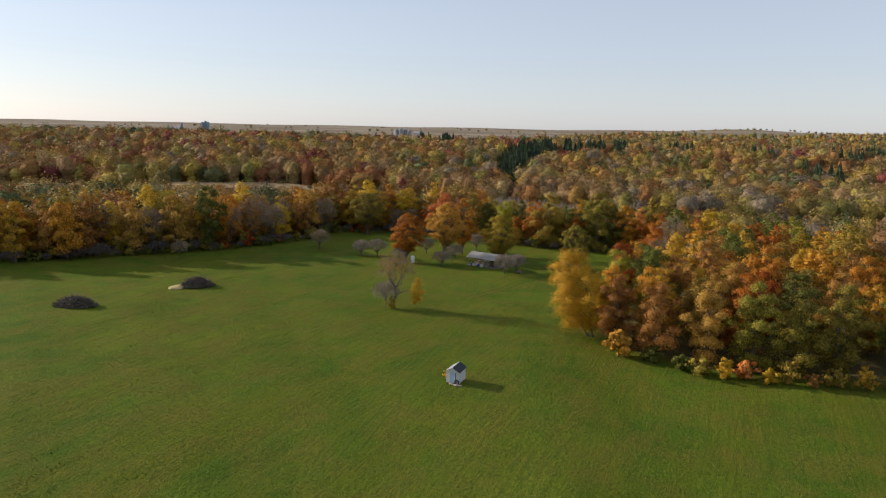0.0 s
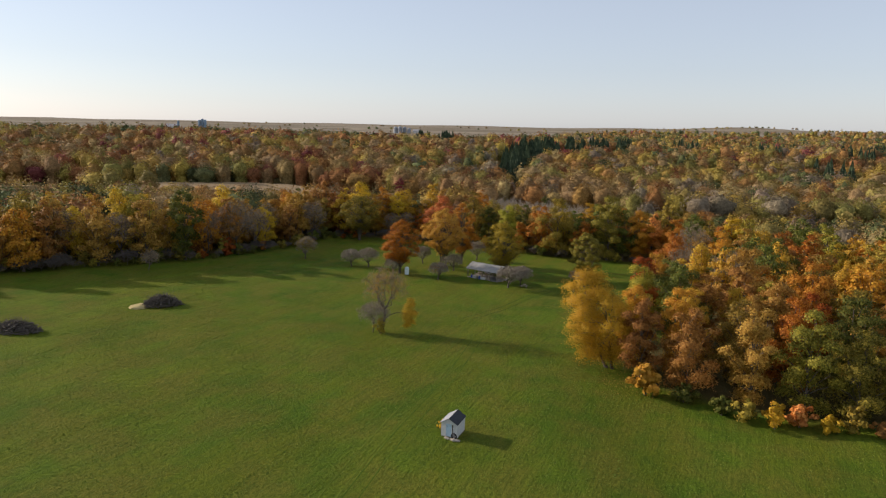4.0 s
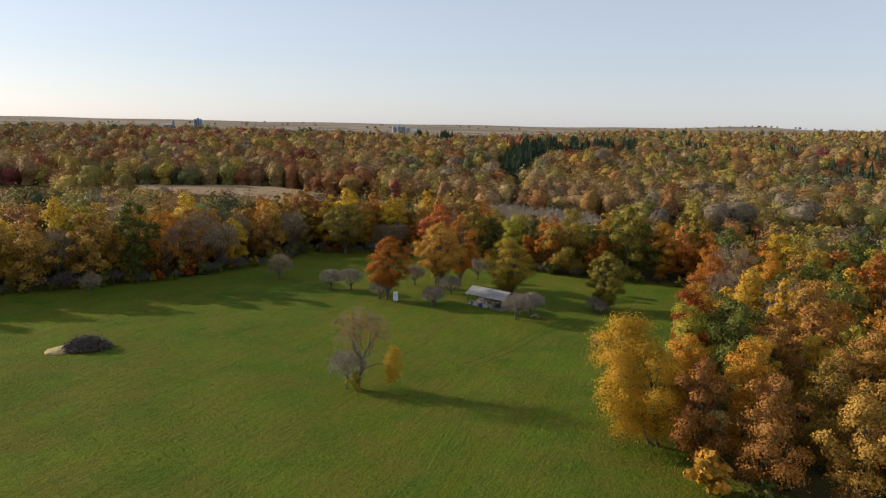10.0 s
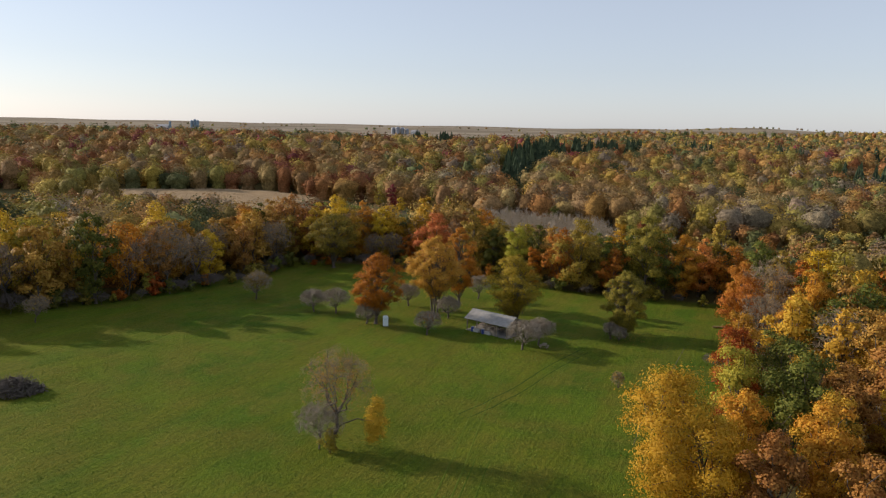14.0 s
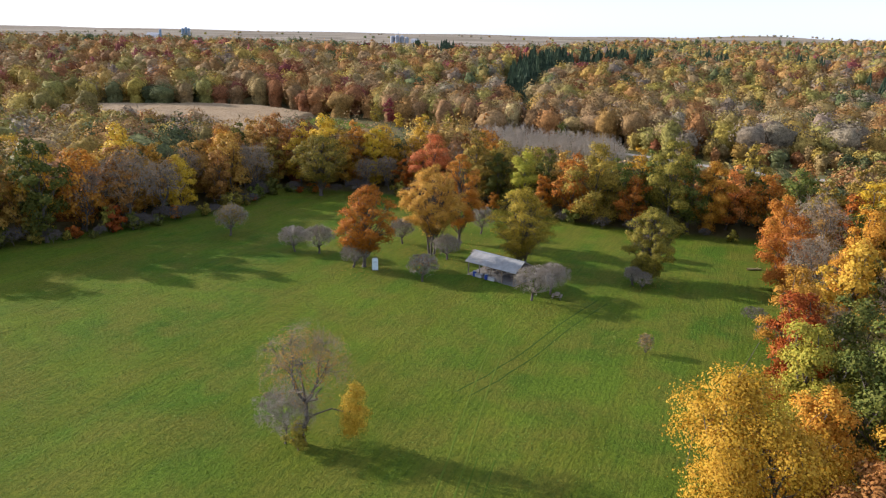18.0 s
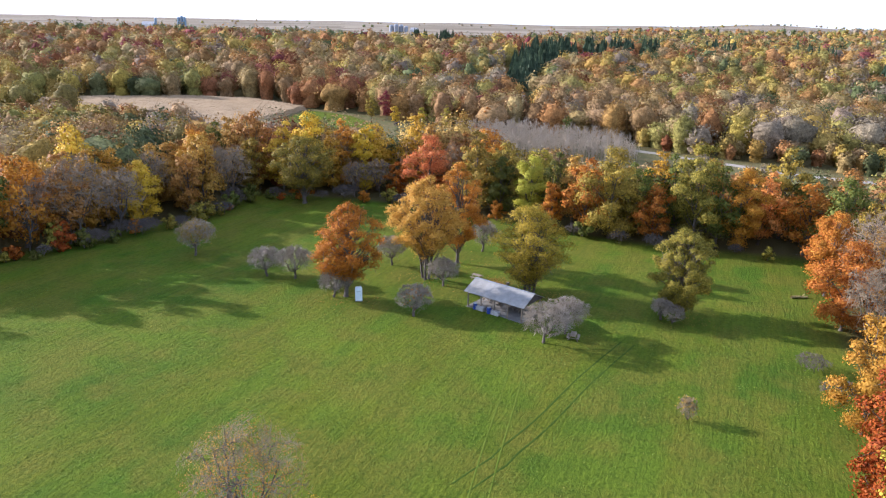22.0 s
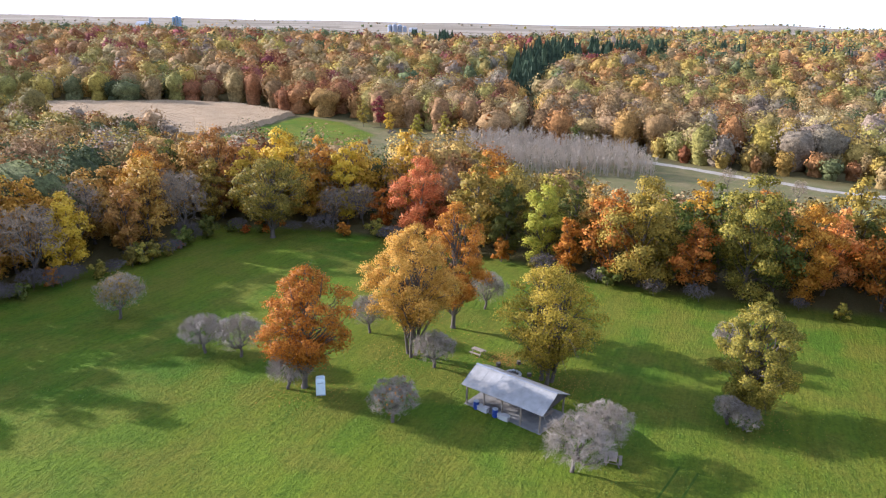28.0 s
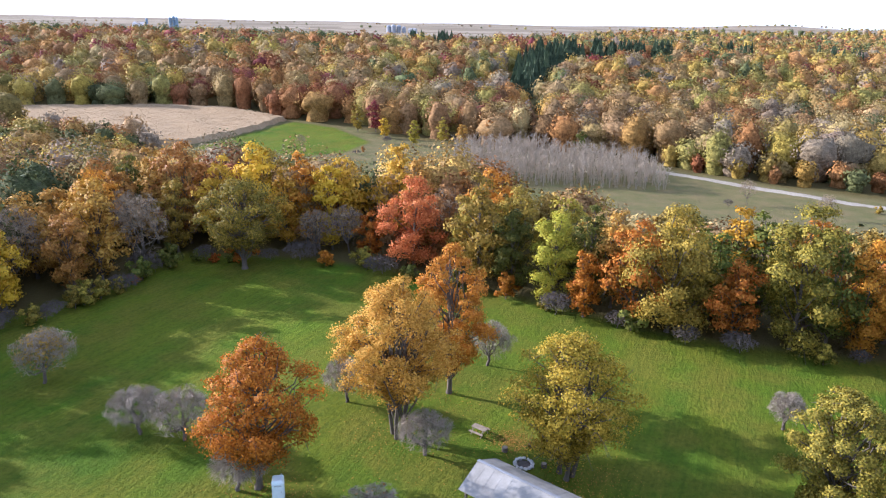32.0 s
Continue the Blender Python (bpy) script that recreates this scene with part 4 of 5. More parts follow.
close = (s[:, 0] > -115) & (s[:, 0] < 190) & (s[:, 1] < 320)
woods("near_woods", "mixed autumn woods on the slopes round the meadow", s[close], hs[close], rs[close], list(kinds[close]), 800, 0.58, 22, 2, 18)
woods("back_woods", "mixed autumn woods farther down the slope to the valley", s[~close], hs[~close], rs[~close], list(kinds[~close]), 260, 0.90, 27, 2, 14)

# foot of the far hills
s = scatter(rng, -620, 640, 340, 700, 11.5)
vd = edge_distance(VALLEY, s[:, 0], s[:, 1])
s = s[(vd < -3) & (s[:, 1] > 392) & ((s[:, 0] > -246) | (s[:, 1] > 490)) & (np.abs(s[:, 0]) < 90 + 0.72 * s[:, 1]) & ~((np.abs(s[:, 0] - 33) < 5) & (s[:, 1] > 440))]
s = clear_of_pines(s[(s[:, 0] > 64) | (s[:, 1] > 432)])
hs = rng.uniform(11, 20, len(s))
rs = rng.uniform(5.8, 9.6, len(s))
foot = (s[:, 0] > 20) & (s[:, 1] < 520)
kinds = np.where(foot, np.array(kinds_for(s, rng, FOOT_MIX)), np.array(kinds_for(s, rng, FAR_MIX)))
close = (s[:, 1] < 540) & (s[:, 0] > -330) & (s[:, 0] < 320)
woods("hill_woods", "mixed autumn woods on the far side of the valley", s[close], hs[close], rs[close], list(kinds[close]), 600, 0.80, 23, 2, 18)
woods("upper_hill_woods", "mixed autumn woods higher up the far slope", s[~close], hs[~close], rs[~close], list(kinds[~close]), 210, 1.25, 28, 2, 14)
far = []
for y0, y1, step in ((700, 900, 15), (900, 1150, 17), (1150, 1500, 21), (1500, 2300, 34)):
    far.append(scatter(rng, -1100, 1200, y0, y1, step))
s = np.concatenate(far)
s = clear_of_pines(s[(np.abs(s[:, 0] - 20) < 100 + 0.72 * s[:, 1]) & (s[:, 1] < wood_end(s[:, 0]))])
hs = rng.uniform(12, 22, len(s))
kinds = [("far_green" if (y > 820 and rng.random() < (0.55 if x < -60 else 0.22)) else k) for x, y, k in zip(s[:, 0], s[:, 1], kinds_for(s, rng, FAR_MIX, 0.012))]
close = s[:, 1] < 1000
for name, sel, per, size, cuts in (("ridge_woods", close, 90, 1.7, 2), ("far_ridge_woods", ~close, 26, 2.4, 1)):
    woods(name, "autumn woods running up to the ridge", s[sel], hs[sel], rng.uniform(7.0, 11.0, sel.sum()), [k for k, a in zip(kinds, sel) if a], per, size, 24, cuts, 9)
# belts of trees across the farmed plateau
s = np.stack([rng.uniform(-1500, 2400, 500), rng.choice([2300, 2900, 3600], 500) + rng.normal(size=500) * 25], -1)
s = s[(np.sin(s[:, 0] * 0.011 + s[:, 1]) > 0.9) | (s[:, 0] > 800)]
hs = rng.uniform(5, 9, len(s))
woods("far_tree_belts", "distant belts of trees between farm fields", s, hs, hs * 0.9, kinds_for(s, rng, ["far_green", "far_olive", "far_brown", "far_grey"]), 6, 2.4, 25, 1, 5)
# pines
s = np.concatenate([np.stack([x0 + rng.uniform(-9, 9, m), y0 + rng.uniform(-28, 28, m)], -1) for x0, y0, m in PINES])
hs = rng.uniform(17, 23, len(s))
pine_woods("pine_stand", "dark green stand of pines among the autumn woods", s, hs, 26)
# grey thicket and scattered trees in the valley
s = scatter(rng, -6, 64, 368, 434, 3.0)
s = s[edge_distance(VALLEY, s[:, 0], s[:, 1]) > 0]
s = s[s[:, 1] < 432 - 0.45 * np.abs(s[:, 0] - 20)]
stems = []
for x, y in s:
    z, h = tz(x, y), rng.uniform(5.5, 9.5)
    for _ in range(3):
        foot = np.array([x + rng.uniform(-0.5, 0.5), y + rng.uniform(-0.5, 0.5), z - 0.1])
        tip = foot + np.array([rng.normal() * 0.5, rng.normal() * 0.5, h * rng.uniform(0.8, 1.0)])
        stems.append((foot, tip, 0.10, 0.03))
        for _ in range(14):
            a = foot + (tip - foot) * rng.uniform(0.25, 0.95)
            stems.append((a, a + np.array([rng.normal() * 0.7, rng.normal() * 0.7, rng.uniform(0.5, 1.7)]), 0.055, 0.02))
tagged(new("grey_thicket", mesh_np("grey_thicket", *(lambda v, f: (v, [f]))(*tubes(stems, 3)), [TWIG_PALE])), "thicket of bare grey saplings in the valley", "thicket", kind="stuff")
for i, (x, y, k, sc, leaf) in enumerate(((-24, 436, 0, 0.85, "lime"), (-38, 452, 5, 0.8, "gold"), (-44, 466, 2, 0.95, "purple"), (-12, 442, 1, 0.8, "olive"), (-4, 438, 3, 0.7, "brown"), (-52, 464, 4, 0.8, "olive"),
                                         (8, 436, 6, 0.8, "rust"), (44, 424, 8, 0.7, "green"), (84, 352, 5, 0.6, "grey"), (99, 335, 0, 0.6, "grey"), (-66, 412, 5, 0.5, "grey"))):
    grow(SHAPES[k], x, y, 33 * i, sc, leaf, "standing in the valley meadow", "trees in the valley")


rng = np.random.default_rng(77)
for i in range(26):
    x, y = rng.uniform(-70, 8), rng.uniform(385, 462)
    if edge_distance(VALLEY, x, y) > 4 and edge_distance(STRIP, x, y) < -4:
        grow(BUSHES[i % 3], x, y, 40 * i, rng.uniform(0.5, 1.0), ("grey", "grey", "olive", "brown", "moss")[i % 5], "in the rough valley meadow", "bushes in the valley")
for i in range(14):
    x, y = rng.uniform(60, 200), rng.uniform(280, 350)
    if edge_distance(VALLEY, x, y) > 5:
        grow(BUSHES[i % 3], x, y, 40 * i, rng.uniform(0.4, 0.8), ("grey", "olive", "grey")[i % 3], "in the rough valley meadow", "bushes in the valley")


# ---- corn ----
def cornfield():
    rng = np.random.default_rng(41)
    gx, gy = np.meshgrid(np.arange(-250, -88, 2.2), np.arange(394, 546, 2.2))
    d = edge_distance(CORNFIELD, gx, gy)
    z = terrain(gx, gy) + np.where(d > 0, 2.1 + rng.normal(size=gx.shape) * 0.05, -0.6)
    v = np.stack([gx, gy, z], -1).reshape(-1, 3)
    i = np.arange(gx.size).reshape(gx.shape)
    q = np.stack([i[:-1, :-1], i[:-1, 1:], i[1:, 1:], i[1:, :-1]], -1).reshape(-1, 4)
    keep = (d.ravel()[q] > -3.2).any(1)
    p = np.stack([rng.uniform(-246, -90, 26000), rng.uniform(396, 544, 26000)], -1)
    p = p[edge_distance(CORNFIELD, p[:, 0], p[:, 1]) > -0.6]
    pts = np.c_[p, terrain(p[:, 0], p[:, 1]) + 2.1]
    cv, cf = cards(pts, np.tile([0, -1.0, 0.3], (len(pts), 1)), np.full(len(pts), 0.3), rng)
    v, f = merge((v, q[keep]), (cv, cf))
    return tagged(new("cornfield", mesh_np("cornfield", v, [f], [CORN])), "field of dry standing corn in the valley", "crop field", kind="stuff")


cornfield()


def grass_tufts():
    """Longer blades standing out of the mown meadow, thickest in the swaths."""
    rng = np.random.default_rng(91)
    p = np.stack([rng.uniform(-70, 52, 260000), 44 + 150 * rng.random(260000) ** 1.5], -1)
    along = p[:, 0] * math.cos(radians(68)) + p[:, 1] * math.sin(radians(68))
    across = -p[:, 0] * math.sin(radians(68)) + p[:, 1] * math.cos(radians(68))
    thick = sum(np.sin(across * rng.uniform(0.1, 2.6) + along * rng.normal() * 0.12 + rng.uniform(0, 6.3)) for _ in range(14)) / 14 ** 0.5
    keep = (edge_distance(LAWN, p[:, 0], p[:, 1]) > -0.5) & (thick + rng.normal(size=len(p)) > 0.4) & (np.abs(p[:, 0] + 1) < 8 + 0.62 * p[:, 1])
    p = p[keep]
    n = len(p)
    h = rng.uniform(0.03, 0.085, n)
    pts = np.c_[p, terrain(p[:, 0], p[:, 1]) - 0.005]
    th = rng.uniform(0, 2 * np.pi, n)
    side = np.stack([np.cos(th), np.sin(th), np.zeros(n)], -1) * rng.uniform(0.03, 0.10, n)[:, None]
    lean = np.c_[rng.normal(size=(n, 2)) * 0.05, h]
    v = np.stack([pts - side, pts + side, pts + side * 0.5 + lean, pts - side * 0.5 + lean * 0.9], 1).reshape(-1, 3)
    me = mesh_np("grass_tufts", v, [np.arange(4 * n).reshape(-1, 4)], [BLADE])
    return tagged(new("grass_tufts", me), "tufts of longer green grass on the mown meadow", "grass", kind="stuff")


grass_tufts()
for i, (x, y, r, h) in enumerate(((3.1, 201.3, 0.28, 0.45), (6.6, 199.0, 0.26, 0.4), (5.6, 202.2, 0.24, 0.42))):
    root = tagged(new("stump"), "sawn log seat on the grass behind the shelter", "stump", "log seats")
    bm = cone(bmesh.new(), r * 1.08, r, -0.05, h, 12)
    part("bark", bm, BARK, root)
    part("cut_face", cone(bmesh.new(), r * 0.9, r * 0.88, h, h + 0.012, 12), TIMBER, root, "pale sawn top")
    root.matrix_basis = Matrix.Translation((x, y, tz(x, y)))
ring = tagged(new("fire_ring"), "round fire ring of pale field stones behind the shelter", "fire pit")
for k in range(13):
    a = k * 2 * math.pi / 13
    bm = bmesh.new()
    bmesh.ops.create_icosphere(bm, subdivisions=1, radius=0.22)
    for v in bm.verts:
        v.co = Vector((v.co.x * (1 + 0.2 * math.sin(k * 2.1)), v.co.y, v.co.z * 0.8)) * (1 + 0.2 * math.sin(v.co.x * 17 + k) * math.cos(v.co.y * 13))
    bmesh.ops.translate(bm, verts=bm.verts, vec=(0.82 * math.cos(a), 0.82 * math.sin(a), 0.12 + 0.03 * math.sin(k * 3)))
    part("stone", bm, CONCRETE, ring)
part("ash_bed", cone(bmesh.new(), 0.7, 0.6, -0.03, 0.06, 16), TIMBER_DARK, ring, "dark ash")
ring.matrix_basis = Matrix.Translation((4.75, 199.2, tz(4.75, 199.2)))


def fallen_leaves():
    """Leaves lying on the grass under the lawn's trees."""
    rng = np.random.default_rng(92)
    spots = ((-7.0, 202.5, 5.5, 500), (3.6, 203.3, 2.2, 1100), (-18.0, 193.2, 3.4, 450), (9.5, 196.5, 4.0, 500), (-2.6, 211.5, 4.5, 250), (30, 191.5, 3.4, 250), (24, 119, 5.0, 700))
    p = np.concatenate([np.stack([x + rng.normal(size=m) * r * 0.6, y + rng.normal(size=m) * r * 0.6], -1) for x, y, r, m in spots])
    pts = np.c_[p, terrain(p[:, 0], p[:, 1]) + 0.03]
    v, f = cards(pts, np.tile([0, 0, 1.0], (len(p), 1)), np.full(len(p), 0.11), rng)
    return tagged(new("fallen_leaves", mesh_np("fallen_leaves", v, [f], [LEAF["brown"]])), "scattered orange-brown leaves fallen on the grass", "fallen leaves", kind="stuff")


fallen_leaves()
log = tagged(new("fallen_log"), "pale weathered log lying at the edge of the lawn", "log")
part("trunk", mesh_np("trunk", *(lambda v, f: (v, [f]))(*tubes(curve_segs((-1.3, 0, 0.22), (1.3, 0.3, 0.2), 0.24, 0.17, np.random.default_rng(5), 4, 0.0, 0.02), 8)), [STRAW], smooth=True), None, log)
part("branch_stub", cone(bmesh.new(), 0.08, 0.05, 0, 0.6, 7, Matrix.Translation((0.3, 0.1, 0.25)) @ Matrix.Rotation(0.6, 4, "Y")), STRAW, log)
log.matrix_basis = Matrix.Translation((50.6, 201.6, tz(50.6, 201.6)))
plant(make_bare_tree("small_tree", 68, 5.2, 2.4, 0.12, "small dark leafless tree in the shade of the wood", TWIG_DARK, twigs=1400), -80.5, 184.6)


# ---- picnic shelter ----
def shelter():
    root = tagged(new("picnic_shelter"), "open picnic shelter with a grey sheet-metal gable roof on posts", "shelter")
    L, D, EAVE, RIDGE = 9.9, 5.4, 2.3, 3.6
    part("floor_slab", boxed((-L / 2 + 0.3, -D / 2 + 0.1, -0.25), (L / 2 - 0.3, D / 2 - 0.1, 0.12), 0.02), SLAB, root, "grey concrete slab, roof shade put into its colour")
    slope = math.hypot(D / 2, RIDGE - EAVE)
    for side in (-1, 1):
        tilt = math.atan2(RIDGE - EAVE, D / 2)
        m = Matrix.Translation((0, side * D / 2, EAVE)) @ Matrix.Rotation(tilt * -side, 4, "X")
        n = 11
        slab = part("roof", box(bmesh.new(), (-L / 2, min(0, -side * slope), 0), (L / 2, max(0, -side * slope), 0.06), m), SHEET_METAL, root, "weathered grey metal roof slope, dappled shade in its colour")
        for k in range(n):
            x0 = -L / 2 + k * L / n
            lo, hi = sorted((side * 0.03, -side * (slope - 0.02)))
            part("roof_sheet", box(bmesh.new(), (x0 + 0.003, lo, 0.064 + 0.004 * (k % 2)), (x0 + L / n - 0.003, hi, 0.085 + 0.004 * (k % 2)), m), SHEET_METAL, slab)
            part("roof_seam", box(bmesh.new(), (x0 - 0.008, lo, 0.085), (x0 + 0.008, hi, 0.097), m), SHEET_METAL, slab)
        part("eave_beam", boxed((-L / 2 + 0.2, side * (D / 2 - 0.32) - 0.06, EAVE - 0.12), (L / 2 - 0.2, side * (D / 2 - 0.32) + 0.06, EAVE + 0.13)), TIMBER_DARK, root)
        for k in range(5):
            x = -L / 2 + 0.5 + k * (L - 1.0) / 4
            part("post", boxed((x - 0.08, side * (D / 2 - 0.32) - 0.08, 0.12), (x + 0.08, side * (D / 2 - 0.32) + 0.08, EAVE - 0.12), 0.01), TIMBER, root, "weathered timber post")
    part("ridge_cap", boxed((-L / 2 - 0.02, -0.14, RIDGE + 0.05), (L / 2 + 0.02, 0.14, RIDGE + 0.12), 0.02), STEEL, root)
    for k in range(6):
        x = -L / 2 + 0.35 + k * (L - 0.7) / 5
        part("tie_beam", boxed((x - 0.05, -D / 2 + 0.4, EAVE - 0.02), (x + 0.05, D / 2 - 0.4, EAVE + 0.1)), TIMBER_DARK, root)
        part("king_post", boxed((x - 0.045, -0.045, EAVE + 0.1), (x + 0.045, 0.045, RIDGE - 0.06)), TIMBER_DARK, root)
    for end in (-1, 1):
        bm = bmesh.new()
        x = end * (L / 2 - 0.12)
        vs = [bm.verts.new((x + dx, y, z)) for dx in (-0.03, 0.03) for y, z in ((-D / 2 + 0.42, EAVE + 0.12), (D / 2 - 0.42, EAVE + 0.12), (0, RIDGE - 0.08))]
        bm.faces.new((vs[0], vs[2], vs[1])), bm.faces.new((vs[3], vs[4], vs[5]))
        for a, b in ((0, 1), (1, 2), (2, 0)):
            bm.faces.new((vs[a], vs[b], vs[b + 3], vs[a + 3]))
        part("gable", bm, TIMBER_DARK, root, "dark boarded gable")
    return root


SHELTER = Matrix.Translation((4.35, 190.9, tz(4.35, 190.9) - 0.02)) @ pose(0, 0, 0, 0, 0, -36)
shelter().matrix_basis = SHELTER


def picnic_table(label="weathered wooden picnic table"):
    root = tagged(new("picnic_table"), label, "picnic table")
    for k in range(5):
        part("top_plank", boxed((-0.8, -0.36 + k * 0.146, 0.72), (0.8, -0.36 + k * 0.146 + 0.138, 0.76), 0.004), TIMBER, root)
    for side in (-1, 1):
        for k in range(2):
            y = side * 0.66 + (k - 1) * 0.146
            part("seat_plank", boxed((-0.8, y, 0.42), (0.8, y + 0.138, 0.46), 0.004), TIMBER, root)
        for x in (-0.58, 0.58):
            bm = bmesh.new()
            m = Matrix.Translation((x, side * 0.46, 0.36)) @ Matrix.Rotation(radians(28) * side, 4, "X")
            part("leg", box(bm, (-0.03, -0.045, -0.42), (0.03, 0.045, 0.42), m), TIMBER, root)
    for x in (-0.58, 0.58):
        part("cross_beam", boxed((x - 0.065, -0.78, 0.36), (x - 0.03, 0.78, 0.42)), TIMBER, root)
        part("top_batten", boxed((x - 0.065, -0.34, 0.66), (x - 0.03, 0.34, 0.72)), TIMBER, root)
    return root


table = picnic_table()
table.matrix_basis = Matrix.Translation((0.7, 204.2, tz(0.7, 204.2) + 0.02)) @ pose(0, 0, 0, 0, 0, -35)
for x, y, a in ((-3.1, 0.9, 88), (-1.2, 0.8, 92), (0.9, 0.9, 90), (3.0, 0.8, 87)):
    t2 = copy_thing(table, SHELTER @ pose(x, y, 0.14, 0, 0, a))
    tagged(t2, "weathered picnic table under the shelter roof", group="tables under the shelter")
for x, y, a in ((13.0, 182.2, 75),):
    tagged(copy_thing(table, Matrix.Translation((x, y, tz(x, y) + 0.02)) @ pose(0, 0, 0, 0, 0, a)), "weathered picnic table on the grass under a tree")


def barrel(label):
    root = tagged(new("barrel"), label, "barrel")
    bm = bmesh.new()
    for z0, z1, r0, r1 in ((0, 0.04, 0.26, 0.29), (0.04, 0.30, 0.29, 0.29), (0.30, 0.34, 0.31, 0.31), (0.34, 0.58, 0.29, 0.29), (0.58, 0.62, 0.31, 0.31), (0.62, 0.86, 0.29, 0.29), (0.86, 0.90, 0.29, 0.27)):
        cone(bm, r0, r1, z0, z1, 18)
    part("drum", bm, PLASTIC_BLUE, root)
    part("rim", cone(bmesh.new(), 0.3, 0.3, 0.885, 0.92, 18), PLASTIC_GREY, root)
    return root


drum = barrel("blue plastic barrel at the shelter's edge")
drum.matrix_basis = SHELTER @ pose(-3.0, -2.65, 0.12)
copy_thing(drum, SHELTER @ pose(-0.6, -2.7, 0.12))
for x in (-2.2, 0.35):
    crate = tagged(new("stone_bench"), "low pale block bench at the shelter's edge", "bench")
    part("block", boxed((-0.62, -0.28, 0), (0.62, 0.28, 0.5), 0.03), CONCRETE, crate)
    part("cap_slab", boxed((-0.66, -0.31, 0.5), (0.66, 0.31, 0.58), 0.015), CONCRETE, crate)
    crate.matrix_basis = SHELTER @ pose(x, -2.55, 0.12)


# ---- portable toilet ----
def toilet():
    root = tagged(new("portable_toilet"), "white and pale blue plastic portable toilet", "portable toilet")
    w = 0.58
    part("skid", boxed((-w - 0.03, -w - 0.03, 0), (w + 0.03, w + 0.03, 0.12), 0.02), PLASTIC_GREY, root)
    part("cabin", boxed((-w, -w, 0.12), (w, w, 2.08), 0.03), PLASTIC_WHITE, root)
    bm = boxed((-w - 0.03, -w - 0.03, 2.08), (w + 0.03, w + 0.03, 2.34))
    for v in bm.verts:
        if v.co.z > 2.2:
            v.co.x *= 0.72
            v.co.y *= 0.8
    bmesh.ops.bevel(bm, geom=list(bm.edges), offset=0.03, segments=2, affect="EDGES")
    part("roof", bm, PLASTIC_WHITE, root, "translucent white domed roof")
    door = part("door", boxed((-0.42, -w - 0.025, 0.2), (0.42, -w - 0.002, 1.95), 0.008), PLASTIC_WHITE, root)
    part("door_handle", boxed((0.3, -w - 0.06, 1.0), (0.36, -w - 0.026, 1.14), 0.006), PLASTIC_GREY, door)
    for k in range(3):
        part("vent", boxed((-0.35, -w - 0.034, 1.70 + k * 0.06), (0.35, -w - 0.026, 1.735 + k * 0.06)), PLASTIC_GREY, door)
    for s in (-1, 1):
        part("corner_rib", boxed((s * (w - 0.03) - 0.03, -w - 0.02, 0.14), (s * (w - 0.03) + 0.03, -w - 0.001, 2.06)), PLASTIC_WHITE, root)
        for k in range(4):
            part("side_rib", boxed((s * w - 0.012, -0.4 + k * 0.25, 0.3), (s * w + 0.012, -0.34 + k * 0.25, 1.9)), PLASTIC_WHITE, root)
    part("vent_pipe", cone(bmesh.new(), 0.05, 0.05, 2.2, 2.5, 10, Matrix.Translation((0.35, 0.4, 0))), PLASTIC_GREY, root)
    return root


toilet().matrix_basis = Matrix.Translation((-16.45, 192.6, tz(-16.45, 192.6) - 0.02)) @ pose(0, 0, 0, 0, 0, 12) @ Matrix.Diagonal((0.84, 0.84, 0.84, 1))


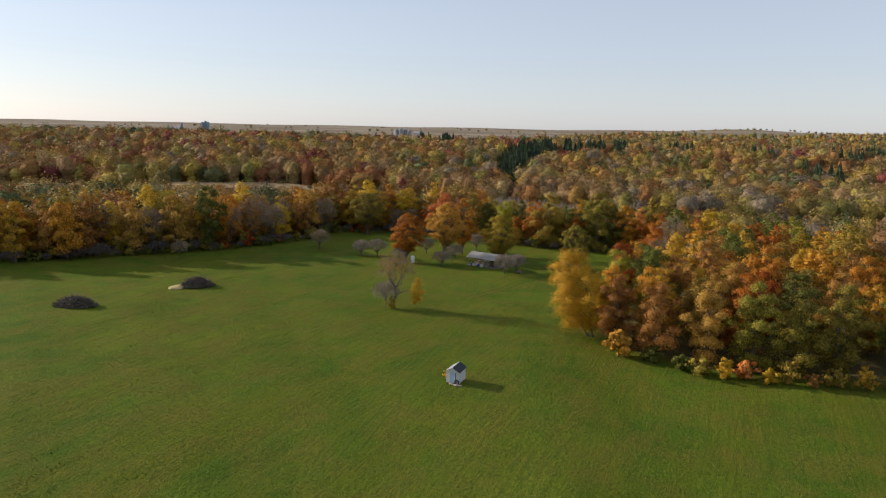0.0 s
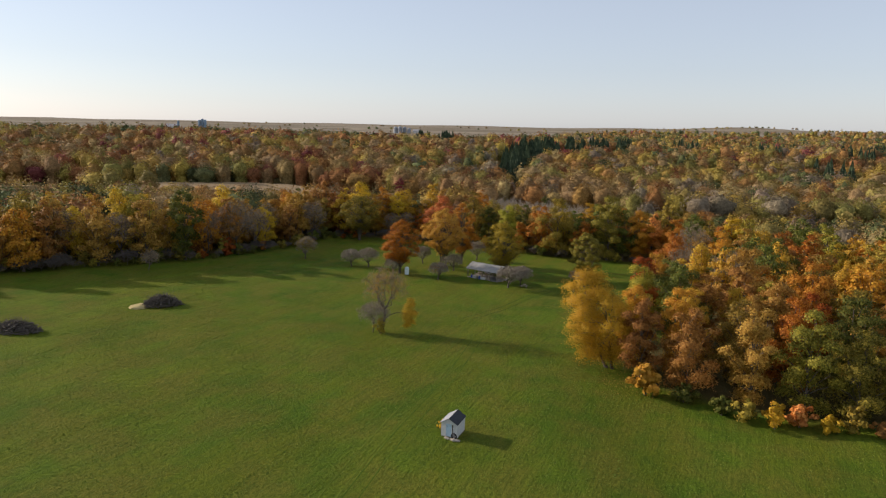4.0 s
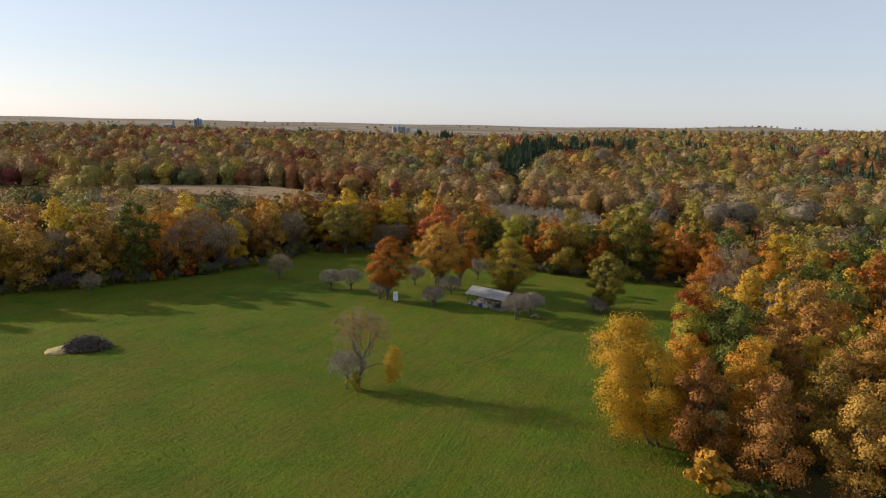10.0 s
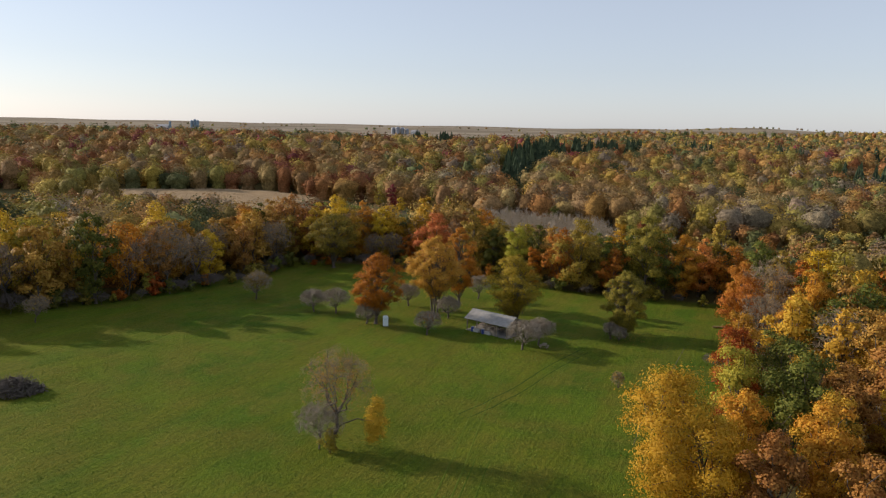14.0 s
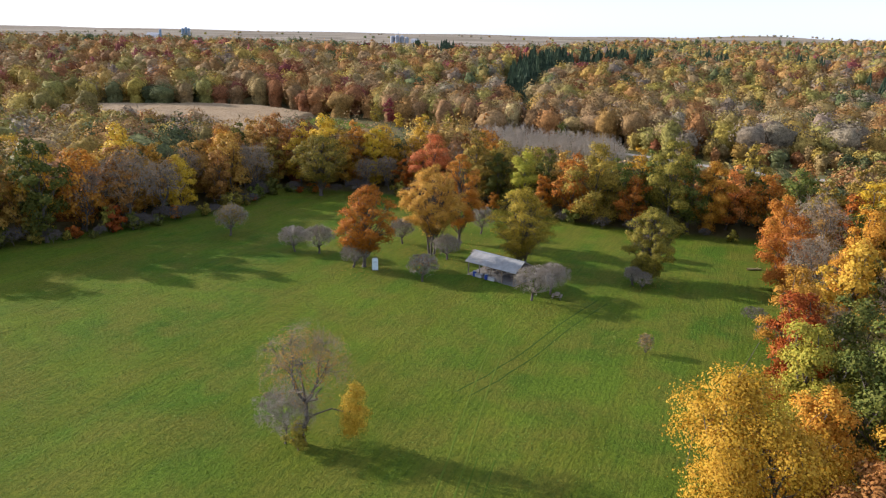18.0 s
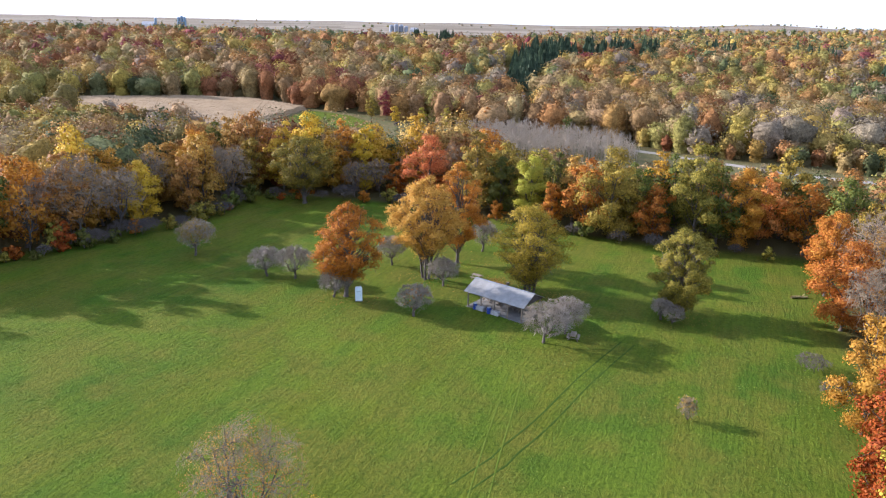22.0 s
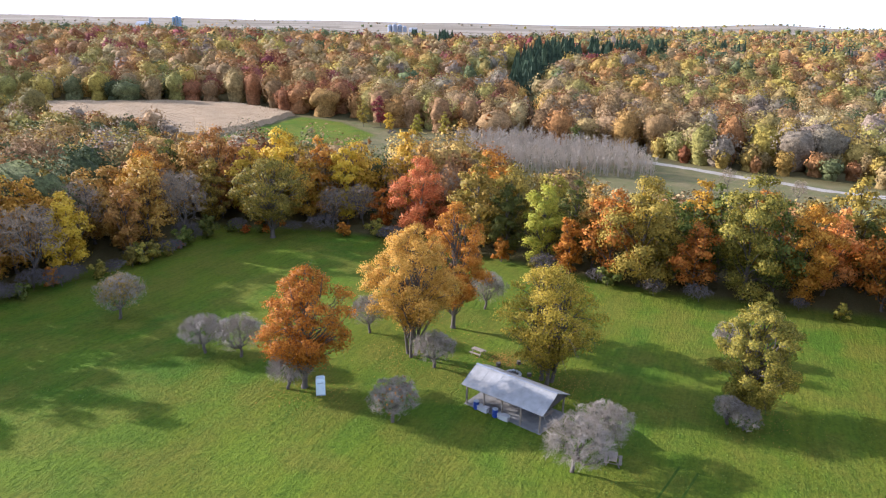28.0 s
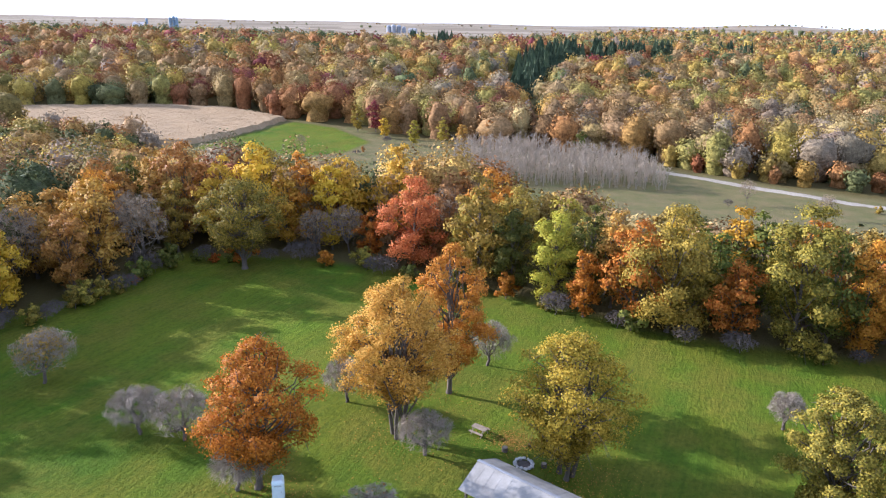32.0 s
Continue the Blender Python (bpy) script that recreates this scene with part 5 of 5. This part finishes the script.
# ---- shed ----
def shed():
    root = tagged(new("garden_shed"), "small white board shed, pale blue door, one black roof slope", "shed")
    W, D, H, R = 2.3, 3.1, 2.1, 2.75
    part("floor_frame", boxed((-W / 2, -D / 2, 0), (W / 2, D / 2, 0.16)), TIMBER, root)
    for side in (-1, 1):
        wall = part("side_wall", boxed((side * (W / 2 - 0.03) - 0.03, -D / 2, 0.16), (side * (W / 2 - 0.03) + 0.03, D / 2, H)), PAINT_WHITE, root)
        for k in range(13):
            y = -D / 2 + 0.02 + k * (D - 0.04) / 13
            x = side * (W / 2 + 0.012)
            part("board", boxed((x - 0.011, y, 0.14), (x + 0.011, y + (D - 0.04) / 13 - 0.016, H - 0.02)), PAINT_WHITE, wall)
    for end in (-1, 1):
        bm = bmesh.new()
        y = end * (D / 2 - 0.03)
        prof = ((-W / 2 + 0.061, 0.16), (W / 2 - 0.061, 0.16), (W / 2 - 0.061, H), (0, R - 0.06), (-W / 2 + 0.061, H))
        a = [bm.verts.new((x, y - 0.03, z)) for x, z in prof]
        b = [bm.verts.new((x, y + 0.03, z)) for x, z in prof]
        bm.faces.new(a), bm.faces.new(b[::-1])
        for i in range(5):
            bm.faces.new((a[i - 1], b[i - 1], b[i], a[i]))
        bmesh.ops.recalc_face_normals(bm, faces=bm.faces)
        wall = part("end_wall", bm, PAINT_WHITE, root)
        for k in range(10):
            x = -W / 2 + k * W / 10
            top = H + (R - H) * (1 - abs(x + W / 20) / (W / 2)) - 0.1
            if end == -1 and -0.5 < x + W / 20 < 0.42:
                part("board", boxed((x + 0.006, end * (D / 2 + 0.012) - 0.011, 1.98), (x + W / 10 - 0.008, end * (D / 2 + 0.012) + 0.011, top)), PAINT_WHITE, wall)
            else:
                part("board", boxed((x + 0.006, end * (D / 2 + 0.012) - 0.011, 0.14), (x + W / 10 - 0.008, end * (D / 2 + 0.012) + 0.011, top)), PAINT_WHITE, wall)
    door = part("door", boxed((-0.44, -D / 2 - 0.04, 0.18), (0.38, -D / 2 - 0.004, 1.94), 0.006), PAINT_BLUE, root, "pale blue plank door")
    for x in (-0.50, 0.41):
        part("door_trim", boxed((x - 0.035, -D / 2 - 0.05, 0.16), (x + 0.035, -D / 2 - 0.002, 2.0)), PAINT_WHITE, root)
    # thin dark panel on the boards beside the door trim
    part("dark_gap", boxed((0.455, -D / 2 - 0.03, 0.18), (0.60, -D / 2 - 0.026, 1.9)), TIMBER_DARK, root)
    part("door_handle", boxed((0.24, -D / 2 - 0.075, 1.0), (0.29, -D / 2 - 0.041, 1.16)), STEEL, door)
    for z in (0.45, 1.6):
        part("hinge", boxed((-0.42, -D / 2 - 0.052, z), (-0.16, -D / 2 - 0.041, z + 0.05)), STEEL, door)
    for side, mat, text in ((-1, SHINGLE_GREY, "faded grey shingle slope"), (1, SHINGLE_DARK, "new black shingle slope")):
        tilt = math.atan2(R - H, W / 2)
        slope = math.hypot(W / 2, R - H)
        m = Matrix.Translation((0, 0, R)) @ Matrix.Rotation(tilt * side, 4, "Y")
        lo, hi = sorted((0, side * (slope + 0.16)))
        roof = part("roof", box(bmesh.new(), (lo, -D / 2 - 0.14, -0.05), (hi, D / 2 + 0.14, 0.0), m), mat, root, text)
        for k in range(8):
            a, b = k * (slope + 0.16) / 8, (k + 1) * (slope + 0.16) / 8 + 0.02
            lo, hi = sorted((side * a, side * b))
            part("roof_strip", box(bmesh.new(), (lo, -D / 2 - 0.15, 0.002 + 0.004 * (8 - k) * 0.5), (hi, D / 2 + 0.15, 0.012 + 0.004 * (8 - k) * 0.5), m), mat, roof)
    return root


SHED = Matrix.Translation((-2.35, 96.7, tz(-2.35, 96.7))) @ pose(0, 0, 0, 0, 0, -20) @ Matrix.Diagonal((0.88, 0.88, 0.9, 1))
shed().matrix_basis = SHED


def wheel():
    root = tagged(new("old_wheel"), "old rubber-tyred wheel leaning against the shed", "wheel")
    bm = bmesh.new()
    n, k = 20, 8
    ring = [[bm.verts.new(((0.36 + 0.09 * math.cos(b * 2 * math.pi / k)) * math.cos(a * 2 * math.pi / n), 0.09 * math.sin(b * 2 * math.pi / k), (0.36 + 0.09 * math.cos(b * 2 * math.pi / k)) * math.sin(a * 2 * math.pi / n))) for b in range(k)] for a in range(n)]
    for a in range(n):
        for b in range(k):
            bm.faces.new((ring[a][b], ring[(a + 1) % n][b], ring[(a + 1) % n][(b + 1) % k], ring[a][(b + 1) % k]))
    part("tyre", bm, RUBBER, root, smooth=True)
    for a in range(6):
        part("spoke", box(bmesh.new(), (-0.02, -0.02, 0), (0.02, 0.02, 0.3), Matrix.Rotation(a * math.pi / 3, 4, "Y")), STEEL, root)
    part("hub", cone(bmesh.new(), 0.08, 0.08, -0.06, 0.06, 12, Matrix.Rotation(math.pi / 2, 4, "X")), STEEL, root)
    return root


wheel().matrix_basis = SHED @ pose(0.82, -1.78, 0.46, 10, 0, 0)


def lump(name, r, seed, material, label, category, squash=0.6):
    rng = random.Random(seed)
    bm = bmesh.new()
    bmesh.ops.create_icosphere(bm, subdivisions=2, radius=r)
    for v in bm.verts:
        v.co *= 1 + 0.25 * noise.noise(v.co * 2.2 / r + Vector((seed, 0, 0))) + rng.uniform(-0.05, 0.05)
        v.co.z *= squash
    me = bpy.data.meshes.new(name)
    bm.to_mesh(me)
    bm.free()
    me.materials.append(material)
    return tagged(new(name, me), label, category)


for i, (x, y, r) in enumerate(((-0.25, -1.95, 0.24), (0.05, -2.05, 0.2), (0.95, -2.2, 0.3), (1.35, -2.15, 0.24), (1.6, -2.0, 0.2), (0.55, -2.1, 0.2))):
    ob = tagged(lump("stone", r, i + 1, STONE, "tan field stone lying in front of the shed", "stone"), group="stones at the shed")
    p = SHED @ Vector((x, y, 0))
    ob.matrix_basis = Matrix.Translation((p.x, p.y, tz(p.x, p.y) + r * 0.3)) @ pose(0, 0, 0, 0, 0, 50 * i)
p = SHED @ Vector((-1.65, -0.4, 0))
plant(make_tree("shrub", 71, 1.7, 0.65, 0.1, 0.04, 320, 0.2, "yellow", "yellow-leaved shrub growing against the shed wall", "shrub", clusters=6), p.x, p.y)


# ---- brush piles ----
def brush_pile(seed, length, width, height, label):
    rng = np.random.default_rng(seed)
    root = tagged(new("brush_pile"), label, "brush pile")
    logs, sticks = [], []
    for k in range(420):
        u, v = rng.uniform(-1, 1, 2)
        if u * u + v * v > 1:
            continue
        top = height * max(0.1, 1 - (u * u + v * v) ** 1.2) * rng.uniform(0.1, 0.85)
        c = np.array([u * length / 2, v * width / 2, top + 0.08])
        d = rng.normal(size=3) * np.array([1, 1, 0.35])
        d /= np.linalg.norm(d)
        ln = rng.uniform(0.5, 1.7)
        r = rng.uniform(0.03, 0.15)
        (logs if r > 0.06 else sticks).append((c - d * ln * 0.6, c + d * ln * 0.6, r, r * 0.6))
    for k in range(900):
        a, q = rng.uniform(0, 2 * math.pi), rng.uniform(0, 1) ** 0.6
        u, v = q * math.cos(a), q * math.sin(a)
        c = np.array([u * length / 2, v * width / 2, height * max(0.1, 1 - q ** 2.4) * rng.uniform(0.4, 0.9)])
        d = rng.normal(size=3) + np.array([0, 0, 0.5])
        d /= np.linalg.norm(d)
        sticks.append((c, c + d * rng.uniform(0.3, 1.0), 0.025, 0.01))
    for k in range(60):
        u, v = rng.normal(size=2) * 0.3
        c = np.array([u * length / 2, v * width / 2, height * 0.6])
        d = rng.normal(size=3) * np.array([0.5, 0.5, 0.2]) + np.array([0, 0, 1.0])
        sticks.append((c, c + d / np.linalg.norm(d) * rng.uniform(0.6, 1.6), 0.025, 0.01))
    part("timber", mesh_np("timber", *(lambda v, f: (v, [f]))(*tubes(logs, 7)), [BARK], smooth=True), None, root)
    part("brushwood", mesh_np("brushwood", *(lambda v, f: (v, [f]))(*tubes(sticks, 4)), [THICKET]), None, root)
    return root


brush_pile(81, 7.4, 4.8, 2.4, "heap of dark cut logs and branches on the meadow").matrix_basis = Matrix.Translation((-62, 150.5, tz(-62, 150.5))) @ pose(0, 0, 0, 0, 0, 15)
brush_pile(82, 8.4, 4.6, 2.2, "wide heap of dark twiggy brush on the meadow").matrix_basis = Matrix.Translation((-78, 129, tz(-78, 129)))
heap = lump("straw_heap", 2.1, 9, STRAW, "low heap of pale dry straw beside the log pile", "heap", 0.3)
heap.matrix_basis = Matrix.Translation((-65.8, 149, tz(-65.8, 149)))


# ---- far farm buildings ----
def silo(name, x, y, r, h, material, label):
    root = tagged(new(name), label, "silo")
    part("tank", cone(bmesh.new(), r, r, -1, h, 24), material, root)
    for k in range(6):
        part("hoop", cone(bmesh.new(), r + 0.12, r + 0.12, h * (k + 0.5) / 6 - 0.12, h * (k + 0.5) / 6 + 0.12, 24), STEEL, root)
    bm = bmesh.new()
    cone(bm, r, r * 0.75, h, h + r * 0.35, 24)
    cone(bm, r * 0.75, r * 0.2, h + r * 0.35, h + r * 0.6, 24)
    part("dome", bm, material, root)
    root.matrix_basis = Matrix.Translation((x, y, tz(x, y)))
    return root


for x, y, h in ((-668, 1742, 20), (-661, 1744, 23), (-653, 1740, 21)):
    tagged(silo("silo", x, y, 3.4, h, SILO_BLUE, "tall dark blue steel silo on the farmed plateau"), group="blue silos")
silo("silo", -716, 1730, 2.8, 17, SILO_BLUE, "slender blue silo beside a farm")
for i, (x, y, r, h) in enumerate(((-170, 1640, 5, 12), (-160, 1636, 5, 13), (-150, 1642, 5, 12), (-139, 1637, 4, 10))):
    tagged(silo("grain_bin", x, y, r, h, STEEL, "squat grey steel grain bin on the ridge"), category="grain bin", group="grain bins")
mast = tagged(new("mast"), "thin grey radio mast beside the grain bins", "mast")
part("pole", cone(bmesh.new(), 0.5, 0.25, -1, 22, 8), STEEL, mast)
part("antenna", cone(bmesh.new(), 0.15, 0.1, 22, 27, 6), STEEL, mast)
mast.matrix_basis = Matrix.Translation((-157, 1632, tz(-157, 1632)))


def farmhouse(x, y, w, d, h, turn, label):
    root = tagged(new("farm_building"), label, "building")
    part("walls", boxed((-w / 2, -d / 2, -1), (w / 2, d / 2, h)), PAINT_WHITE, root)
    bm = bmesh.new()
    prof = ((-w / 2 - 0.4, h), (w / 2 + 0.4, h), (0, h + w * 0.4))
    a, b = [bm.verts.new((px, -d / 2 - 0.4, pz)) for px, pz in prof], [bm.verts.new((px, d / 2 + 0.4, pz)) for px, pz in prof]
    bm.faces.new(a), bm.faces.new(b[::-1])
    for i in range(3):
        bm.faces.new((a[i - 1], b[i - 1], b[i], a[i]))
    part("roof", bm, SHINGLE_GREY, root)
    for k in range(3):
        part("window", boxed((-w / 2 + w * (k + 0.5) / 3 - 0.5, -d / 2 - 0.06, h * 0.4), (-w / 2 + w * (k + 0.5) / 3 + 0.5, -d / 2 - 0.002, h * 0.7)), TIMBER_DARK, root)
    root.matrix_basis = Matrix.Translation((x, y, tz(x, y))) @ pose(0, 0, 0, 0, 0, turn)


farmhouse(-734, 1735, 14, 30, 5, 80, "long white farm shed beside a silo")
farmhouse(-122, 1645, 10, 16, 5, 70, "white farm building beside the grain bins")
farmhouse(395, 1390, 9, 12, 6, 20, "small white farmhouse on the ridge")
farmhouse(-345, 1010, 8, 11, 6, 10, "small white house among the far trees")
pole = tagged(new("utility_pole"), "wooden utility pole at the foot of the hill", "utility pole")
part("post", cone(bmesh.new(), 0.17, 0.12, -0.5, 10, 8), TIMBER, pole)
part("cross_arm", boxed((-1.2, -0.06, 9.0), (1.2, 0.06, 9.15)), TIMBER, pole)
pole.matrix_basis = Matrix.Translation((-16, 458, tz(-16, 458)))
